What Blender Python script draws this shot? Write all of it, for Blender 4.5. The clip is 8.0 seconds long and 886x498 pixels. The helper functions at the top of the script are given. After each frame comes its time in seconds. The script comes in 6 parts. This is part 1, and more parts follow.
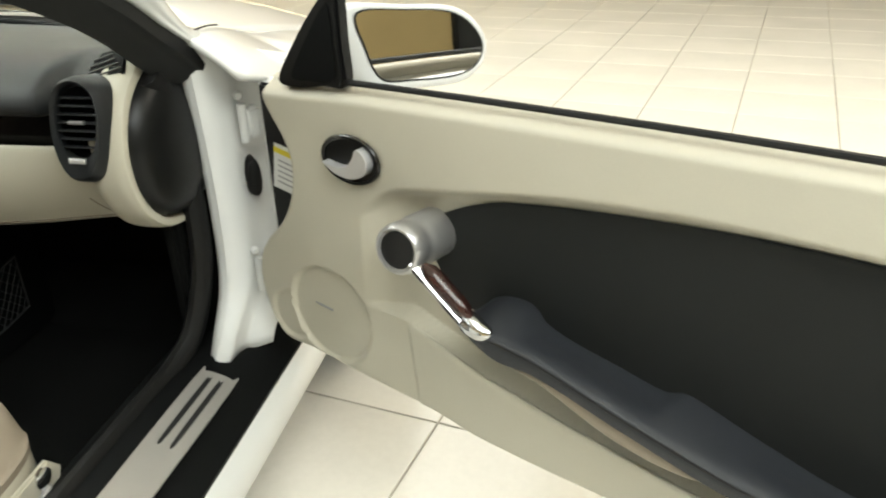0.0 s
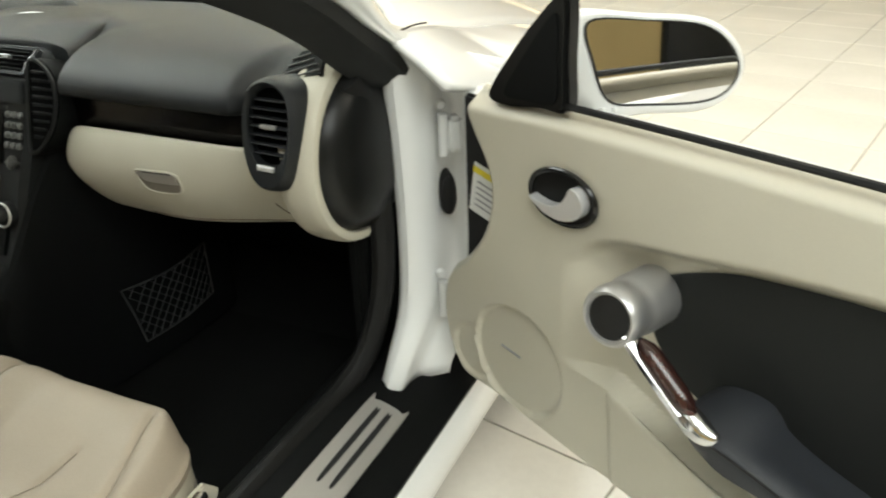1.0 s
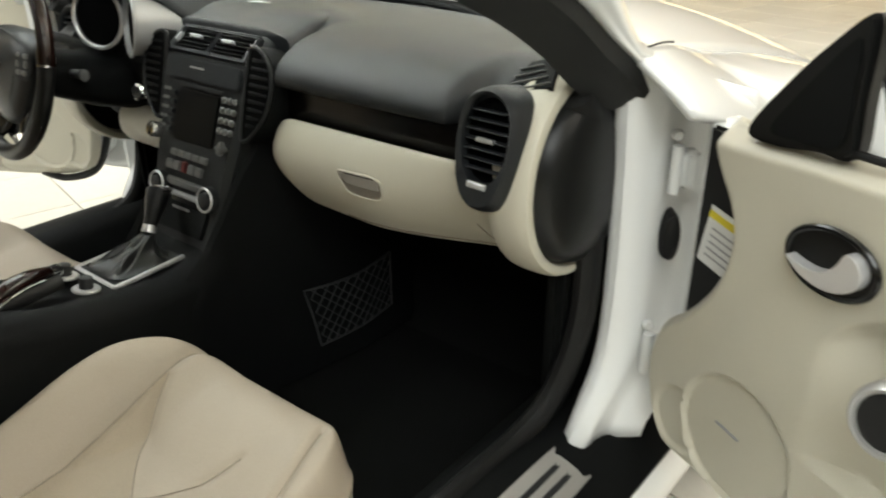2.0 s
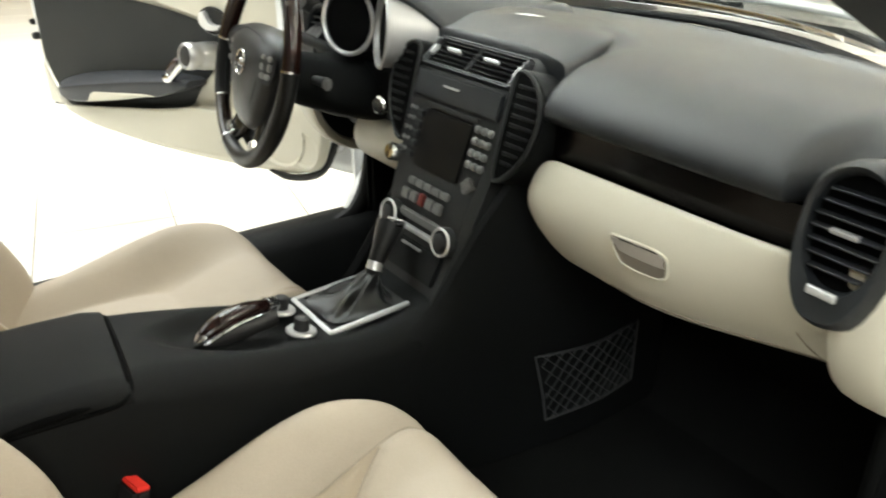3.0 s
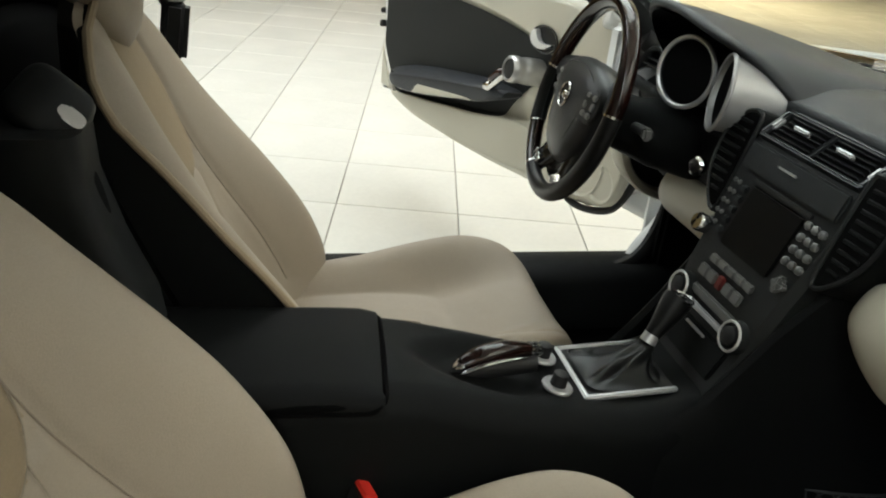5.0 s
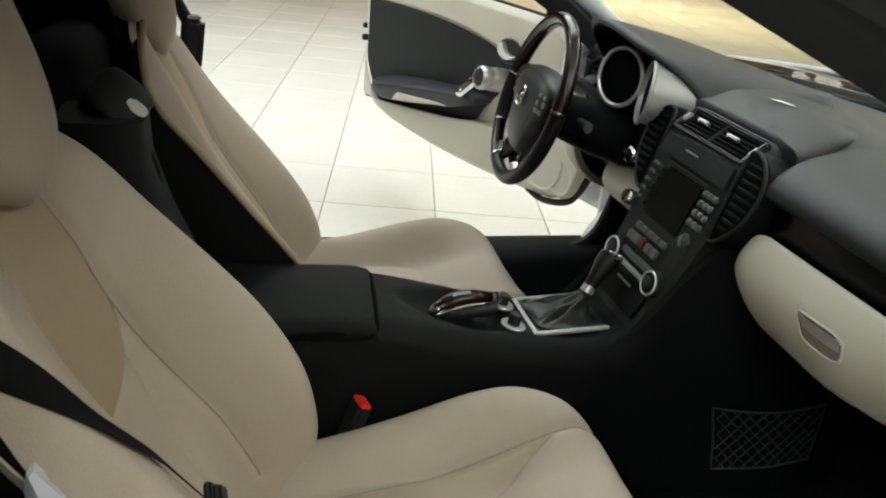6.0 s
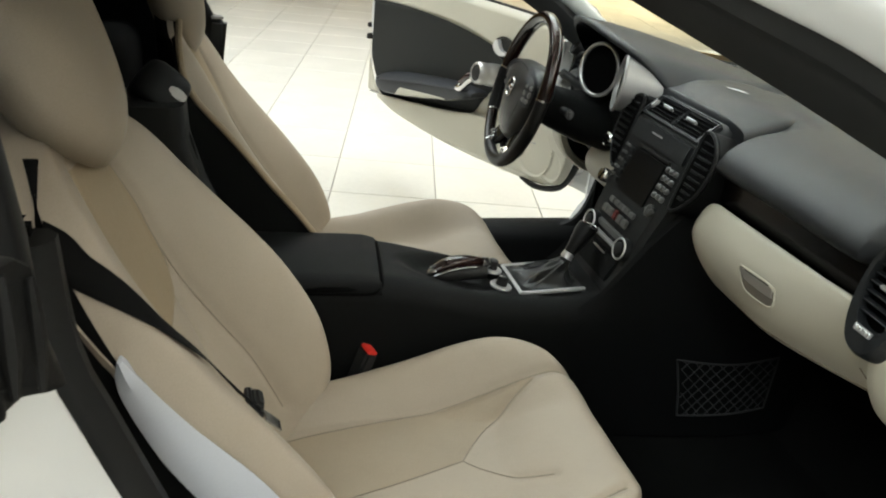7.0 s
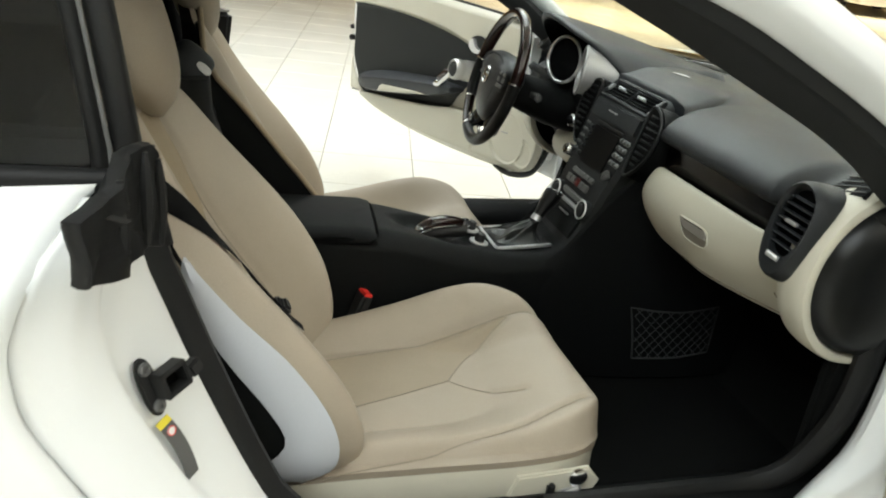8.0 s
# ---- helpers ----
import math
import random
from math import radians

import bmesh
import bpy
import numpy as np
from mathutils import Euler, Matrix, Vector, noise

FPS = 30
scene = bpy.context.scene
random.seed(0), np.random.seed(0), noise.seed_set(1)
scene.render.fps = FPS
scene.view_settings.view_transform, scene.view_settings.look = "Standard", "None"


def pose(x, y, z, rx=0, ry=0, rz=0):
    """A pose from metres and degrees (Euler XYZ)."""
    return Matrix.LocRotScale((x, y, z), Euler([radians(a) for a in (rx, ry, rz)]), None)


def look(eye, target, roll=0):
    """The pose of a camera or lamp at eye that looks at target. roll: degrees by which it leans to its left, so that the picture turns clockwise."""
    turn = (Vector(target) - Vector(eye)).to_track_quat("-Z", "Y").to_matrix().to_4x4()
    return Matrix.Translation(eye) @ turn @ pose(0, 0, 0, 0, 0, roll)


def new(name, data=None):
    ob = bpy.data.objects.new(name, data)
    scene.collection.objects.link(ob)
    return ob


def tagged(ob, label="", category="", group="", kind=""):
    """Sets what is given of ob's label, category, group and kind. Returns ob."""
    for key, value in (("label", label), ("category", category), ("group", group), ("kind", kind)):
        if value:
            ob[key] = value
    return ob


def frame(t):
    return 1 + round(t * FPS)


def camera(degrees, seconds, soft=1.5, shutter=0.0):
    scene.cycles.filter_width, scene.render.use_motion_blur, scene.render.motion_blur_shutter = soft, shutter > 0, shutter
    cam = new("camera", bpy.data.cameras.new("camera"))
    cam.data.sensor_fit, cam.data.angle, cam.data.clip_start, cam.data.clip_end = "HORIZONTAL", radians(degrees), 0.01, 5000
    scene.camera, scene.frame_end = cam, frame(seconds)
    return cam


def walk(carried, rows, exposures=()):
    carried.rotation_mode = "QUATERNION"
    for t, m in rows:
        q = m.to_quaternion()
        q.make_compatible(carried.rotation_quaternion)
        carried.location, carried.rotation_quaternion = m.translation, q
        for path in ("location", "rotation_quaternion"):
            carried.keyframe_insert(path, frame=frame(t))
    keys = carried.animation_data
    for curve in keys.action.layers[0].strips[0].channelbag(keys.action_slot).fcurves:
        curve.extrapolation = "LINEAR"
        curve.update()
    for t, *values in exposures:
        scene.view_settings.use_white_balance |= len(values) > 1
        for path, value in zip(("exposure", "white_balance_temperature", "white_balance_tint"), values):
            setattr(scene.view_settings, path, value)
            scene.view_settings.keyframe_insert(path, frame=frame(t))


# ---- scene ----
cam = camera(58.5, 8.0, soft=2.0, shutter=0.3)
PATH = [
    (0, (1.412, -0.809, 1.168), (1.048, 0.949, 0.286), -2.2),
    (0.5, (1.362, -0.719, 1.19), (0.824, 0.974, 0.27), -2.5),
    (1, (1.314, -0.618, 1.181), (0.535, 0.975, 0.257), -2.4),
    (2.3, (1.124, -0.514, 1.133), (-0.119, 0.798, 0.276), -0.0),
    (2.5, (1.065, -0.482, 1.13), (-0.252, 0.746, 0.26), -0.1),
    (3, (0.938, -0.439, 1.123), (-0.525, 0.618, 0.261), 0.4),
    (3.5, (0.838, -0.414, 1.113), (-0.779, 0.42, 0.284), 1.6),
    (4, (0.774, -0.42, 1.115), (-0.937, 0.192, 0.279), 4.0),
    (4.2, (0.768, -0.427, 1.121), (-0.964, 0.104, 0.274), 4.8),
    (5.3, (0.934, -0.44, 1.168), (-0.806, 0.027, 0.299), 6.2),
    (5.5, (0.991, -0.442, 1.181), (-0.747, 0.031, 0.314), 5.7),
    (6, (1.131, -0.503, 1.199), (-0.611, 0.018, 0.367), 6.4),
    (6.5, (1.24, -0.491, 1.222), (-0.511, -0.01, 0.384), 5.4),
    (7, (1.327, -0.54, 1.228), (-0.418, -0.028, 0.395), 6.2),
    (7.5, (1.444, -0.581, 1.222), (-0.3, -0.034, 0.41), 6.4),
    (8, (1.568, -0.631, 1.217), (-0.171, -0.049, 0.419), 7.1),
]
walk(cam, [(t, look(eye, target, roll)) for t, eye, target, roll in PATH],
     exposures=[(0.0, 0.11, 6800, 10), (1.0, -0.03, 6750, 10), (2.5, 0.17, 6700, 13), (3.0, 0.66, 6650, 12), (3.5, 0.43, 6600, 10), (4.0, 0.05, 6650, 10), (5.5, -0.36, 6400, 11),
                (6.0, -0.27, 6400, 11), (7.0, -0.13, 6450, 11), (8.0, 0.01, 6450, 10)])

# ---- world and lights ----
world = bpy.data.worlds.new("showroom_world")
world.use_nodes = True
world.node_tree.nodes["Background"].inputs[0].default_value = (1.0, 0.95, 0.86, 1)
world.node_tree.nodes["Background"].inputs[1].default_value = 0.35
scene.world = world


def area_lamp(name, where, size, power, colour, spread):
    data = bpy.data.lights.new(name, "AREA")
    data.shape, data.size, data.size_y = "RECTANGLE", size[0], size[1]
    data.energy, data.color, data.spread = power, colour, radians(spread)
    ob = new(name, data)
    ob.matrix_world = look(where, (where[0], where[1] + 0.001, 0))
    return ob


# Added lamps, none in view: amber for the far floor, last for reflections.
COOL, WARM, AMBER = (0.925, 1.0, 1.0), (1.0, 0.95, 0.84), (1.0, 0.84, 0.52)
for lx, ly, power, tone, spread in ((-3.4, 0.6, 190, COOL, 180), (-3.2, -3.0, 175, COOL, 180), (3.6, 2.6, 145, WARM, 180), (3.3, -2.2, 205, COOL, 180), (-1.0, 4.6, 110, COOL, 180),
                            (-9.5, 5.5, 260, AMBER, 105), (-3.0, 11.5, 420, AMBER, 105), (-12.0, 13.0, 420, AMBER, 105), (8.8, 0.0, 260, COOL, 130)):
    area_lamp("room_fill_lamp", (lx, ly, 3.65), (4.2, 2.6), power, tone, spread)


# ---- materials ----
def material(name, colour, rough=0.5, metal=0.0, spec=0.5, coat=0.0, grain=0.0, grain_size=400.0, bump=0.0, wear=0.0, wear_size=6.0, rough_var=0.0, soft=0.0):
    m = bpy.data.materials.new(name)
    m.use_nodes = True
    nt = m.node_tree
    b = nt.nodes["Principled BSDF"]
    b.inputs["Roughness"].default_value = rough
    b.inputs["Metallic"].default_value = metal
    b.inputs["Specular IOR Level"].default_value = spec
    b.inputs["Coat Weight"].default_value = coat
    b.inputs["Coat Roughness"].default_value = 0.05
    b.inputs["Base Color"].default_value = (*colour, 1)
    tc = nt.nodes.new("ShaderNodeTexCoord")
    if grain or wear:
        small = nt.nodes.new("ShaderNodeTexNoise")
        small.inputs["Scale"].default_value, small.inputs["Detail"].default_value = grain_size, 3
        large = nt.nodes.new("ShaderNodeTexNoise")
        large.inputs["Scale"].default_value, large.inputs["Detail"].default_value = wear_size, 4
        nt.links.new(tc.outputs["Object"], small.inputs["Vector"])
        nt.links.new(tc.outputs["Object"], large.inputs["Vector"])
        last = None
        for tex, amount in ((small, grain), (large, wear)):
            mix = nt.nodes.new("ShaderNodeMix")
            mix.data_type = "RGBA"
            mix.blend_type = "MULTIPLY"
            mix.inputs[0].default_value = 1.0
            ramp = nt.nodes.new("ShaderNodeMapRange")
            ramp.inputs[1].default_value, ramp.inputs[2].default_value = 0.3, 0.7
            ramp.inputs[3].default_value, ramp.inputs[4].default_value = 1 - amount, 1 + amount * 0.4
            nt.links.new(tex.outputs["Fac"], ramp.inputs[0])
            nt.links.new(ramp.outputs[0], mix.inputs[7])
            if last:
                nt.links.new(last.outputs[2], mix.inputs[6])
            else:
                mix.inputs[6].default_value = (*colour, 1)
            last = mix
        nt.links.new(last.outputs[2], b.inputs["Base Color"])
        if rough_var:
            rr = nt.nodes.new("ShaderNodeMapRange")
            rr.inputs[3].default_value, rr.inputs[4].default_value = rough - rough_var, rough + rough_var
            nt.links.new(large.outputs["Fac"], rr.inputs[0])
            nt.links.new(rr.outputs[0], b.inputs["Roughness"])
        if bump:
            bp = nt.nodes.new("ShaderNodeBump")
            bp.inputs["Strength"].default_value, bp.inputs["Distance"].default_value = bump, 0.001
            nt.links.new(small.outputs["Fac"], bp.inputs["Height"])
            nt.links.new(bp.outputs[0], b.inputs["Normal"])
            if soft:
                mid = nt.nodes.new("ShaderNodeTexNoise")
                mid.inputs["Scale"].default_value, mid.inputs["Detail"].default_value = 22.0, 2
                sb = nt.nodes.new("ShaderNodeBump")
                sb.inputs["Strength"].default_value, sb.inputs["Distance"].default_value = soft, 0.006
                nt.links.new(tc.outputs["Object"], mid.inputs["Vector"])
                nt.links.new(mid.outputs["Fac"], sb.inputs["Height"])
                nt.links.new(sb.outputs[0], bp.inputs["Normal"])
    return m


TAN = material("perforated_tan_leather", (0.292, 0.226, 0.147), 0.6, spec=0.3, soft=0.22, grain=0.09, grain_size=420, bump=0.5, wear=0.08, wear_size=7, rough_var=0.06)
LEATHER = material("cream_leather", (0.338, 0.285, 0.222), 0.56, spec=0.35, soft=0.22, grain=0.06, grain_size=500, bump=0.35, wear=0.06, wear_size=7, rough_var=0.06)
SUEDE = material("pleated_beige_leather", (0.306, 0.249, 0.180), 0.58, spec=0.33, soft=0.22, grain=0.07, grain_size=480, bump=0.4, wear=0.07, wear_size=7, rough_var=0.06)
SEAM = material("leather_seam", (0.245, 0.205, 0.155), 0.7, grain=0.1, grain_size=900)
TRIM = material("cream_trim", (0.55, 0.52, 0.425), 0.45, grain=0.04, grain_size=700, bump=0.25, wear=0.04, wear_size=5, rough_var=0.05)
GREY_SIDE = material("light_grey_panel", (0.47, 0.49, 0.53), 0.5, grain=0.04, grain_size=600, bump=0.2, wear=0.05)
BLACK = material("black_soft_plastic", (0.0039, 0.0043, 0.0043), 0.62, spec=0.12, grain=0.25, grain_size=900, bump=0.5, wear=0.12, wear_size=5, rough_var=0.06)
PAD = material("charcoal_dash_leatherette", (0.0070, 0.0086, 0.0100), 0.47, spec=0.43, grain=0.2, grain_size=800, bump=0.55, wear=0.1, wear_size=5, rough_var=0.07)
INSERT = material("black_door_leatherette", (0.014, 0.0155, 0.015), 0.62, spec=0.3, grain=0.2, grain_size=800, bump=0.5, wear=0.1)
ARM = material("dark_blue_grey_armrest", (0.026, 0.029, 0.035), 0.5, grain=0.2, grain_size=800, bump=0.5, wear=0.1)
CAP = material("satin_black_end_cap", (0.006, 0.0064, 0.0064), 0.30, spec=0.28, grain=0.15, grain_size=900, bump=0.2, wear=0.1)
# Near-black that stands for shade in vents, gauges and under the visor.
VOID = material("black_trim_and_shade", (0.002, 0.002, 0.002), 0.9, spec=0.05, grain=0.2, grain_size=500)
FASCIA = material("charcoal_fascia", (0.010, 0.0108, 0.0108), 0.55, spec=0.3, grain=0.2, grain_size=900, bump=0.4, wear=0.1, wear_size=6)
LATCH = material("taupe_latch", (0.17, 0.15, 0.12), 0.4, grain=0.05, wear=0.05)
DARK = material("black_cavity_plastic", (0.006, 0.006, 0.006), 0.6, grain=0.2, grain_size=500)
CARPET = material("black_carpet", (0.0078, 0.0082, 0.0078), 0.95, spec=0.05, grain=0.5, grain_size=1500, bump=1.0, wear=0.2, wear_size=9)
RUBBER = material("black_rubber", (0.006, 0.006, 0.006), 0.55, spec=0.3, grain=0.2, grain_size=300, bump=0.3, wear=0.15)
PAINT = material("white_car_paint", (0.79, 0.80, 0.79), 0.35, coat=0.8, grain=0.01, grain_size=900, wear=0.02, wear_size=3)
SILVER = material("silver_plastic", (0.56, 0.56, 0.56), 0.30, metal=0.7, grain=0.05, grain_size=900, wear=0.05)
BRUSHED = material("brushed_silver", (0.34, 0.34, 0.34), 0.4, metal=0.6, grain=0.08, grain_size=1200, wear=0.06)
CHROME = material("chrome", (0.75, 0.75, 0.76), 0.12, metal=1.0, grain=0.03, grain_size=300, wear=0.05, rough_var=0.04)
STEEL = material("brushed_steel", (0.52, 0.50, 0.47), 0.38, metal=0.7, grain=0.06, grain_size=900, wear=0.08)
DARK_WOOD = material("black_stained_wood", (0.0035, 0.0028, 0.0026), 0.22, spec=0.22, coat=0.08, grain=0.4, grain_size=60, wear=0.4, wear_size=20)
HAZARD = material("dark_red_switch", (0.10, 0.008, 0.006), 0.4, grain=0.05, wear=0.05)
WOOD = material("dark_burl_wood", (0.012, 0.0038, 0.0026), 0.16, spec=0.3, coat=0.35, grain=0.5, grain_size=60, wear=0.4, wear_size=20)
RED_WOOD = material("red_brown_wood", (0.040, 0.013, 0.010), 0.2, coat=0.5, grain=0.5, grain_size=60, wear=0.4, wear_size=20)
GLOSS = material("gloss_black", (0.008, 0.008, 0.008), 0.15, grain=0.1, wear=0.1)
SCREEN = material("dark_display", (0.004, 0.0038, 0.0038), 0.3, spec=0.18, grain=0.1, wear=0.1)
BRIGHT = material("bright_satin_silver", (0.74, 0.74, 0.75), 0.28, metal=0.55, grain=0.03, grain_size=900, wear=0.04)
BUTTON = material("grey_button", (0.095, 0.095, 0.092), 0.45, grain=0.05, wear=0.05)
RED = material("red_button", (0.62, 0.03, 0.02), 0.4, grain=0.05, wear=0.05)
LEATHER_RIM = material("smooth_black_leather", (0.0060, 0.0060, 0.0062), 0.36, spec=0.24, grain=0.15, grain_size=900, bump=0.25, wear=0.1)
WHEEL_PAD = material("satin_charcoal_cover", (0.0155, 0.0168, 0.0188), 0.36, spec=0.5, grain=0.12, grain_size=900, bump=0.25, wear=0.08)
THUMB = material("light_grey_button", (0.21, 0.21, 0.205), 0.38, grain=0.05, wear=0.05)
WEB = material("black_webbing", (0.006, 0.006, 0.006), 0.85, spec=0.1, grain=0.4, grain_size=1500, bump=0.6, wear=0.1)
NET = material("grey_net_cord", (0.025, 0.027, 0.027), 0.8, grain=0.2, grain_size=1200, wear=0.1)
STICKER = material("white_sticker", (0.75, 0.75, 0.73), 0.5, grain=0.02, wear=0.05)
YELLOW = material("yellow_sticker", (0.75, 0.62, 0.05), 0.5, grain=0.02, wear=0.05)
PRINT = material("grey_print", (0.30, 0.30, 0.30), 0.6, grain=0.02, wear=0.05)
MIRROR = material("mirror_glass", (0.85, 0.85, 0.85), 0.02, metal=1.0)
WALL = material("warm_wall_paint", (0.62, 0.47, 0.22), 0.8, grain=0.04, grain_size=80, bump=0.1, wear=0.08, wear_size=1.2)
CEIL = material("white_ceiling_paint", (0.80, 0.79, 0.76), 0.85, grain=0.03, grain_size=60, wear=0.05, wear_size=1)
TILE = material("cream_floor_tile", (0.72, 0.70, 0.64), 0.16, grain=0.03, grain_size=60, wear=0.08, wear_size=1.7, rough_var=0.05)
GROUT = material("beige_grout", (0.40, 0.37, 0.31), 0.85, grain=0.15, grain_size=200, wear=0.2, wear_size=4)


def glass(name, tint, rough=0.0, ior=1.1):
    m = bpy.data.materials.new(name)
    m.use_nodes = True
    b = m.node_tree.nodes["Principled BSDF"]
    b.inputs["Base Color"].default_value = (*tint, 1)
    b.inputs["Transmission Weight"].default_value = 1
    b.inputs["Roughness"].default_value = rough
    b.inputs["IOR"].default_value = ior
    return m


GLASS = glass("clear_window_glass", (0.93, 0.97, 0.94))
SMOKED = glass("smoked_window_glass", (0.15, 0.165, 0.155), 0.0, 1.45)


# ---- mesh helpers ----
def V(*a):
    return Vector(a)


def sstep(a, b, x):
    k = min(1.0, max(0.0, (x - a) / (b - a)))
    return k * k * (3 - 2 * k)


def ease(xs, ys):
    """A smooth curve through the values ys at xs."""
    xs, ys = list(map(float, xs)), list(map(float, ys))
    sl = [(ys[1] - ys[0]) / (xs[1] - xs[0])]
    for i in range(1, len(xs) - 1):
        sl.append((ys[i + 1] - ys[i - 1]) / (xs[i + 1] - xs[i - 1]))
    sl.append((ys[-1] - ys[-2]) / (xs[-1] - xs[-2]))

    def f(x):
        if x <= xs[0]:
            return ys[0]
        if x >= xs[-1]:
            return ys[-1]
        i = 0
        while x > xs[i + 1]:
            i += 1
        h = xs[i + 1] - xs[i]
        k = (x - xs[i]) / h
        return ((1 + 2 * k) * (1 - k) ** 2 * ys[i] + k * (1 - k) ** 2 * h * sl[i]
                + k * k * (3 - 2 * k) * ys[i + 1] + k * k * (k - 1) * h * sl[i + 1])
    return f


def spline(pts, n=8, closed=False):
    """A smooth line through pts, n steps from point to point."""
    pts = [Vector(p) for p in pts]
    out, m = [], len(pts)
    for i in range(m if closed else m - 1):
        p = [pts[(i + k) % m] if closed else pts[min(max(i + k, 0), m - 1)] for k in (-1, 0, 1, 2)]
        for j in range(n):
            k = j / n
            out.append(0.5 * (2 * p[1] + (p[2] - p[0]) * k + (2 * p[0] - 5 * p[1] + 4 * p[2] - p[3]) * k * k
                              + (3 * p[1] - p[0] - 3 * p[2] + p[3]) * k ** 3))
    if not closed:
        out.append(pts[-1])
    return out


def loft(loops, caps=True, wrap=False):
    """A skin over closed loops with the same number of points."""
    bm = bmesh.new()
    rows = [[bm.verts.new(p) for p in loop] for loop in loops]
    m = len(rows[0])
    for a, b in zip(rows, rows[1:] + rows[:1] if wrap else rows[1:]):
        for i in range(m):
            bm.faces.new((a[i], a[(i + 1) % m], b[(i + 1) % m], b[i]))
    if caps and not wrap:
        bm.faces.new(rows[0][::-1])
        bm.faces.new(rows[-1])
    bmesh.ops.recalc_face_normals(bm, faces=bm.faces)
    return bm


def sheet(f, nu, nv):
    """An open skin over f(u, v) for u and v from 0 to 1."""
    bm = bmesh.new()
    rows = [[bm.verts.new(f(i / nu, j / nv)) for i in range(nu + 1)] for j in range(nv + 1)]
    for a, b in zip(rows, rows[1:]):
        for i in range(nu):
            bm.faces.new((a[i], a[i + 1], b[i + 1], b[i]))
    return bm


def tube(pts, r, n=10, closed=False, flat=1.0, up=(0, 0, 1)):
    """A round (or flattened) rod along pts; r is a number or one number a point."""
    pts = [Vector(p) for p in pts]
    m = len(pts)
    loops, side = [], None
    for i, p in enumerate(pts):
        a, b = (pts[i - 1], pts[(i + 1) % m]) if closed else (pts[max(i - 1, 0)], pts[min(i + 1, m - 1)])
        t = (b - a).normalized()
        if side is None:
            side = t.cross(Vector(up))
            if side.length < 1e-4:
                side = t.cross(Vector((0, 1, 0)))
        side = (side - t * side.dot(t)).normalized()
        other = t.cross(side)
        rad = r[i] if isinstance(r, (list, tuple)) else r
        loops.append([p + rad * (math.cos(k) * side + flat * math.sin(k) * other) for k in (2 * math.pi * j / n for j in range(n))])
    return loft(loops, wrap=closed)


def prism(outline, depth, m=None, rim=0.0, segs=2):
    """A plate with the outline (u, v) in its plane and the depth along w, from 0 upwards, its edges rounded."""
    bm = bmesh.new()
    low = [bm.verts.new((p[0], p[1], 0)) for p in outline]
    top = [bm.verts.new((p[0], p[1], depth)) for p in outline]
    n = len(low)
    for i in range(n):
        bm.faces.new((low[i], low[(i + 1) % n], top[(i + 1) % n], top[i]))
    cap = bm.faces.new(top)
    bm.faces.new(low[::-1])
    bmesh.ops.recalc_face_normals(bm, faces=bm.faces)
    if rim:
        bmesh.ops.bevel(bm, geom=list(cap.edges), offset=rim, segments=segs, affect="EDGES", clamp_overlap=True)
    if m is not None:
        bm.transform(m)
    return bm


def rbox(sx, sy, sz, r, m=None, segs=2):
    """A box centred on the origin with rounded edges."""
    bm = bmesh.new()
    bmesh.ops.create_cube(bm, size=1)
    bm.transform(Matrix.Diagonal((sx, sy, sz, 1)))
    if r:
        bmesh.ops.bevel(bm, geom=bm.edges[:], offset=r, segments=segs, affect="EDGES", clamp_overlap=True)
    if m is not None:
        bm.transform(m)
    return bm


def lathe(profile, m=None, n=32):
    """A turned shape: profile of (radius, height), turned round its own z."""
    loops = [[(max(r, 1e-4) * math.cos(k), max(r, 1e-4) * math.sin(k), h) for k in (2 * math.pi * j / n for j in range(n))] for r, h in profile]
    bm = loft(loops)
    if m is not None:
        bm.transform(m)
    return bm


def oval(a, b, n=40, power=2.0, cx=0.0, cy=0.0):
    out = []
    for j in range(n):
        k = 2 * math.pi * j / n
        c, s = math.cos(k), math.sin(k)
        out.append((cx + a * math.copysign(abs(c) ** (2 / power), c), cy + b * math.copysign(abs(s) ** (2 / power), s)))
    return out


def merge(*bms):
    out = bmesh.new()
    for b in bms:
        me = bpy.data.meshes.new("tmp")
        b.to_mesh(me)
        b.free()
        out.from_mesh(me)
        bpy.data.meshes.remove(me)
    return out


def part(name, bm, mat, parent=None, label="", smooth=True, angle=40, flip=False):
    """Links a bmesh as one mesh object, under a thing or a part if one is given."""
    if flip:
        bm.transform(Matrix.Diagonal((-1, 1, 1, 1)))
        bmesh.ops.reverse_faces(bm, faces=bm.faces)
    me = bpy.data.meshes.new(name)
    bm.to_mesh(me)
    bm.free()
    for p in me.polygons:
        p.use_smooth = smooth
    if smooth:
        me.set_sharp_from_angle(angle=radians(angle))
    me.materials.append(mat)
    ob = new(name, me)
    if parent:
        ob.parent = parent
        if parent.data is None:
            ob.matrix_parent_inverse = Matrix.Translation(-parent.location)
    if label:
        tagged(ob, label)
    return ob


def thing(name, label, category, where=(0, 0, 0), group="", kind=""):
    ob = new(name)
    ob.location = where
    return tagged(ob, label, category, group, kind)


def frame_at(origin, u, w):
    """The pose with its own x along u and its own z along w."""
    w = Vector(w).normalized()
    u = Vector(u)
    u = (u - w * u.dot(w)).normalized()
    v = w.cross(u)
    m = Matrix((u, v, w)).transposed().to_4x4()
    m.translation = origin
    return m


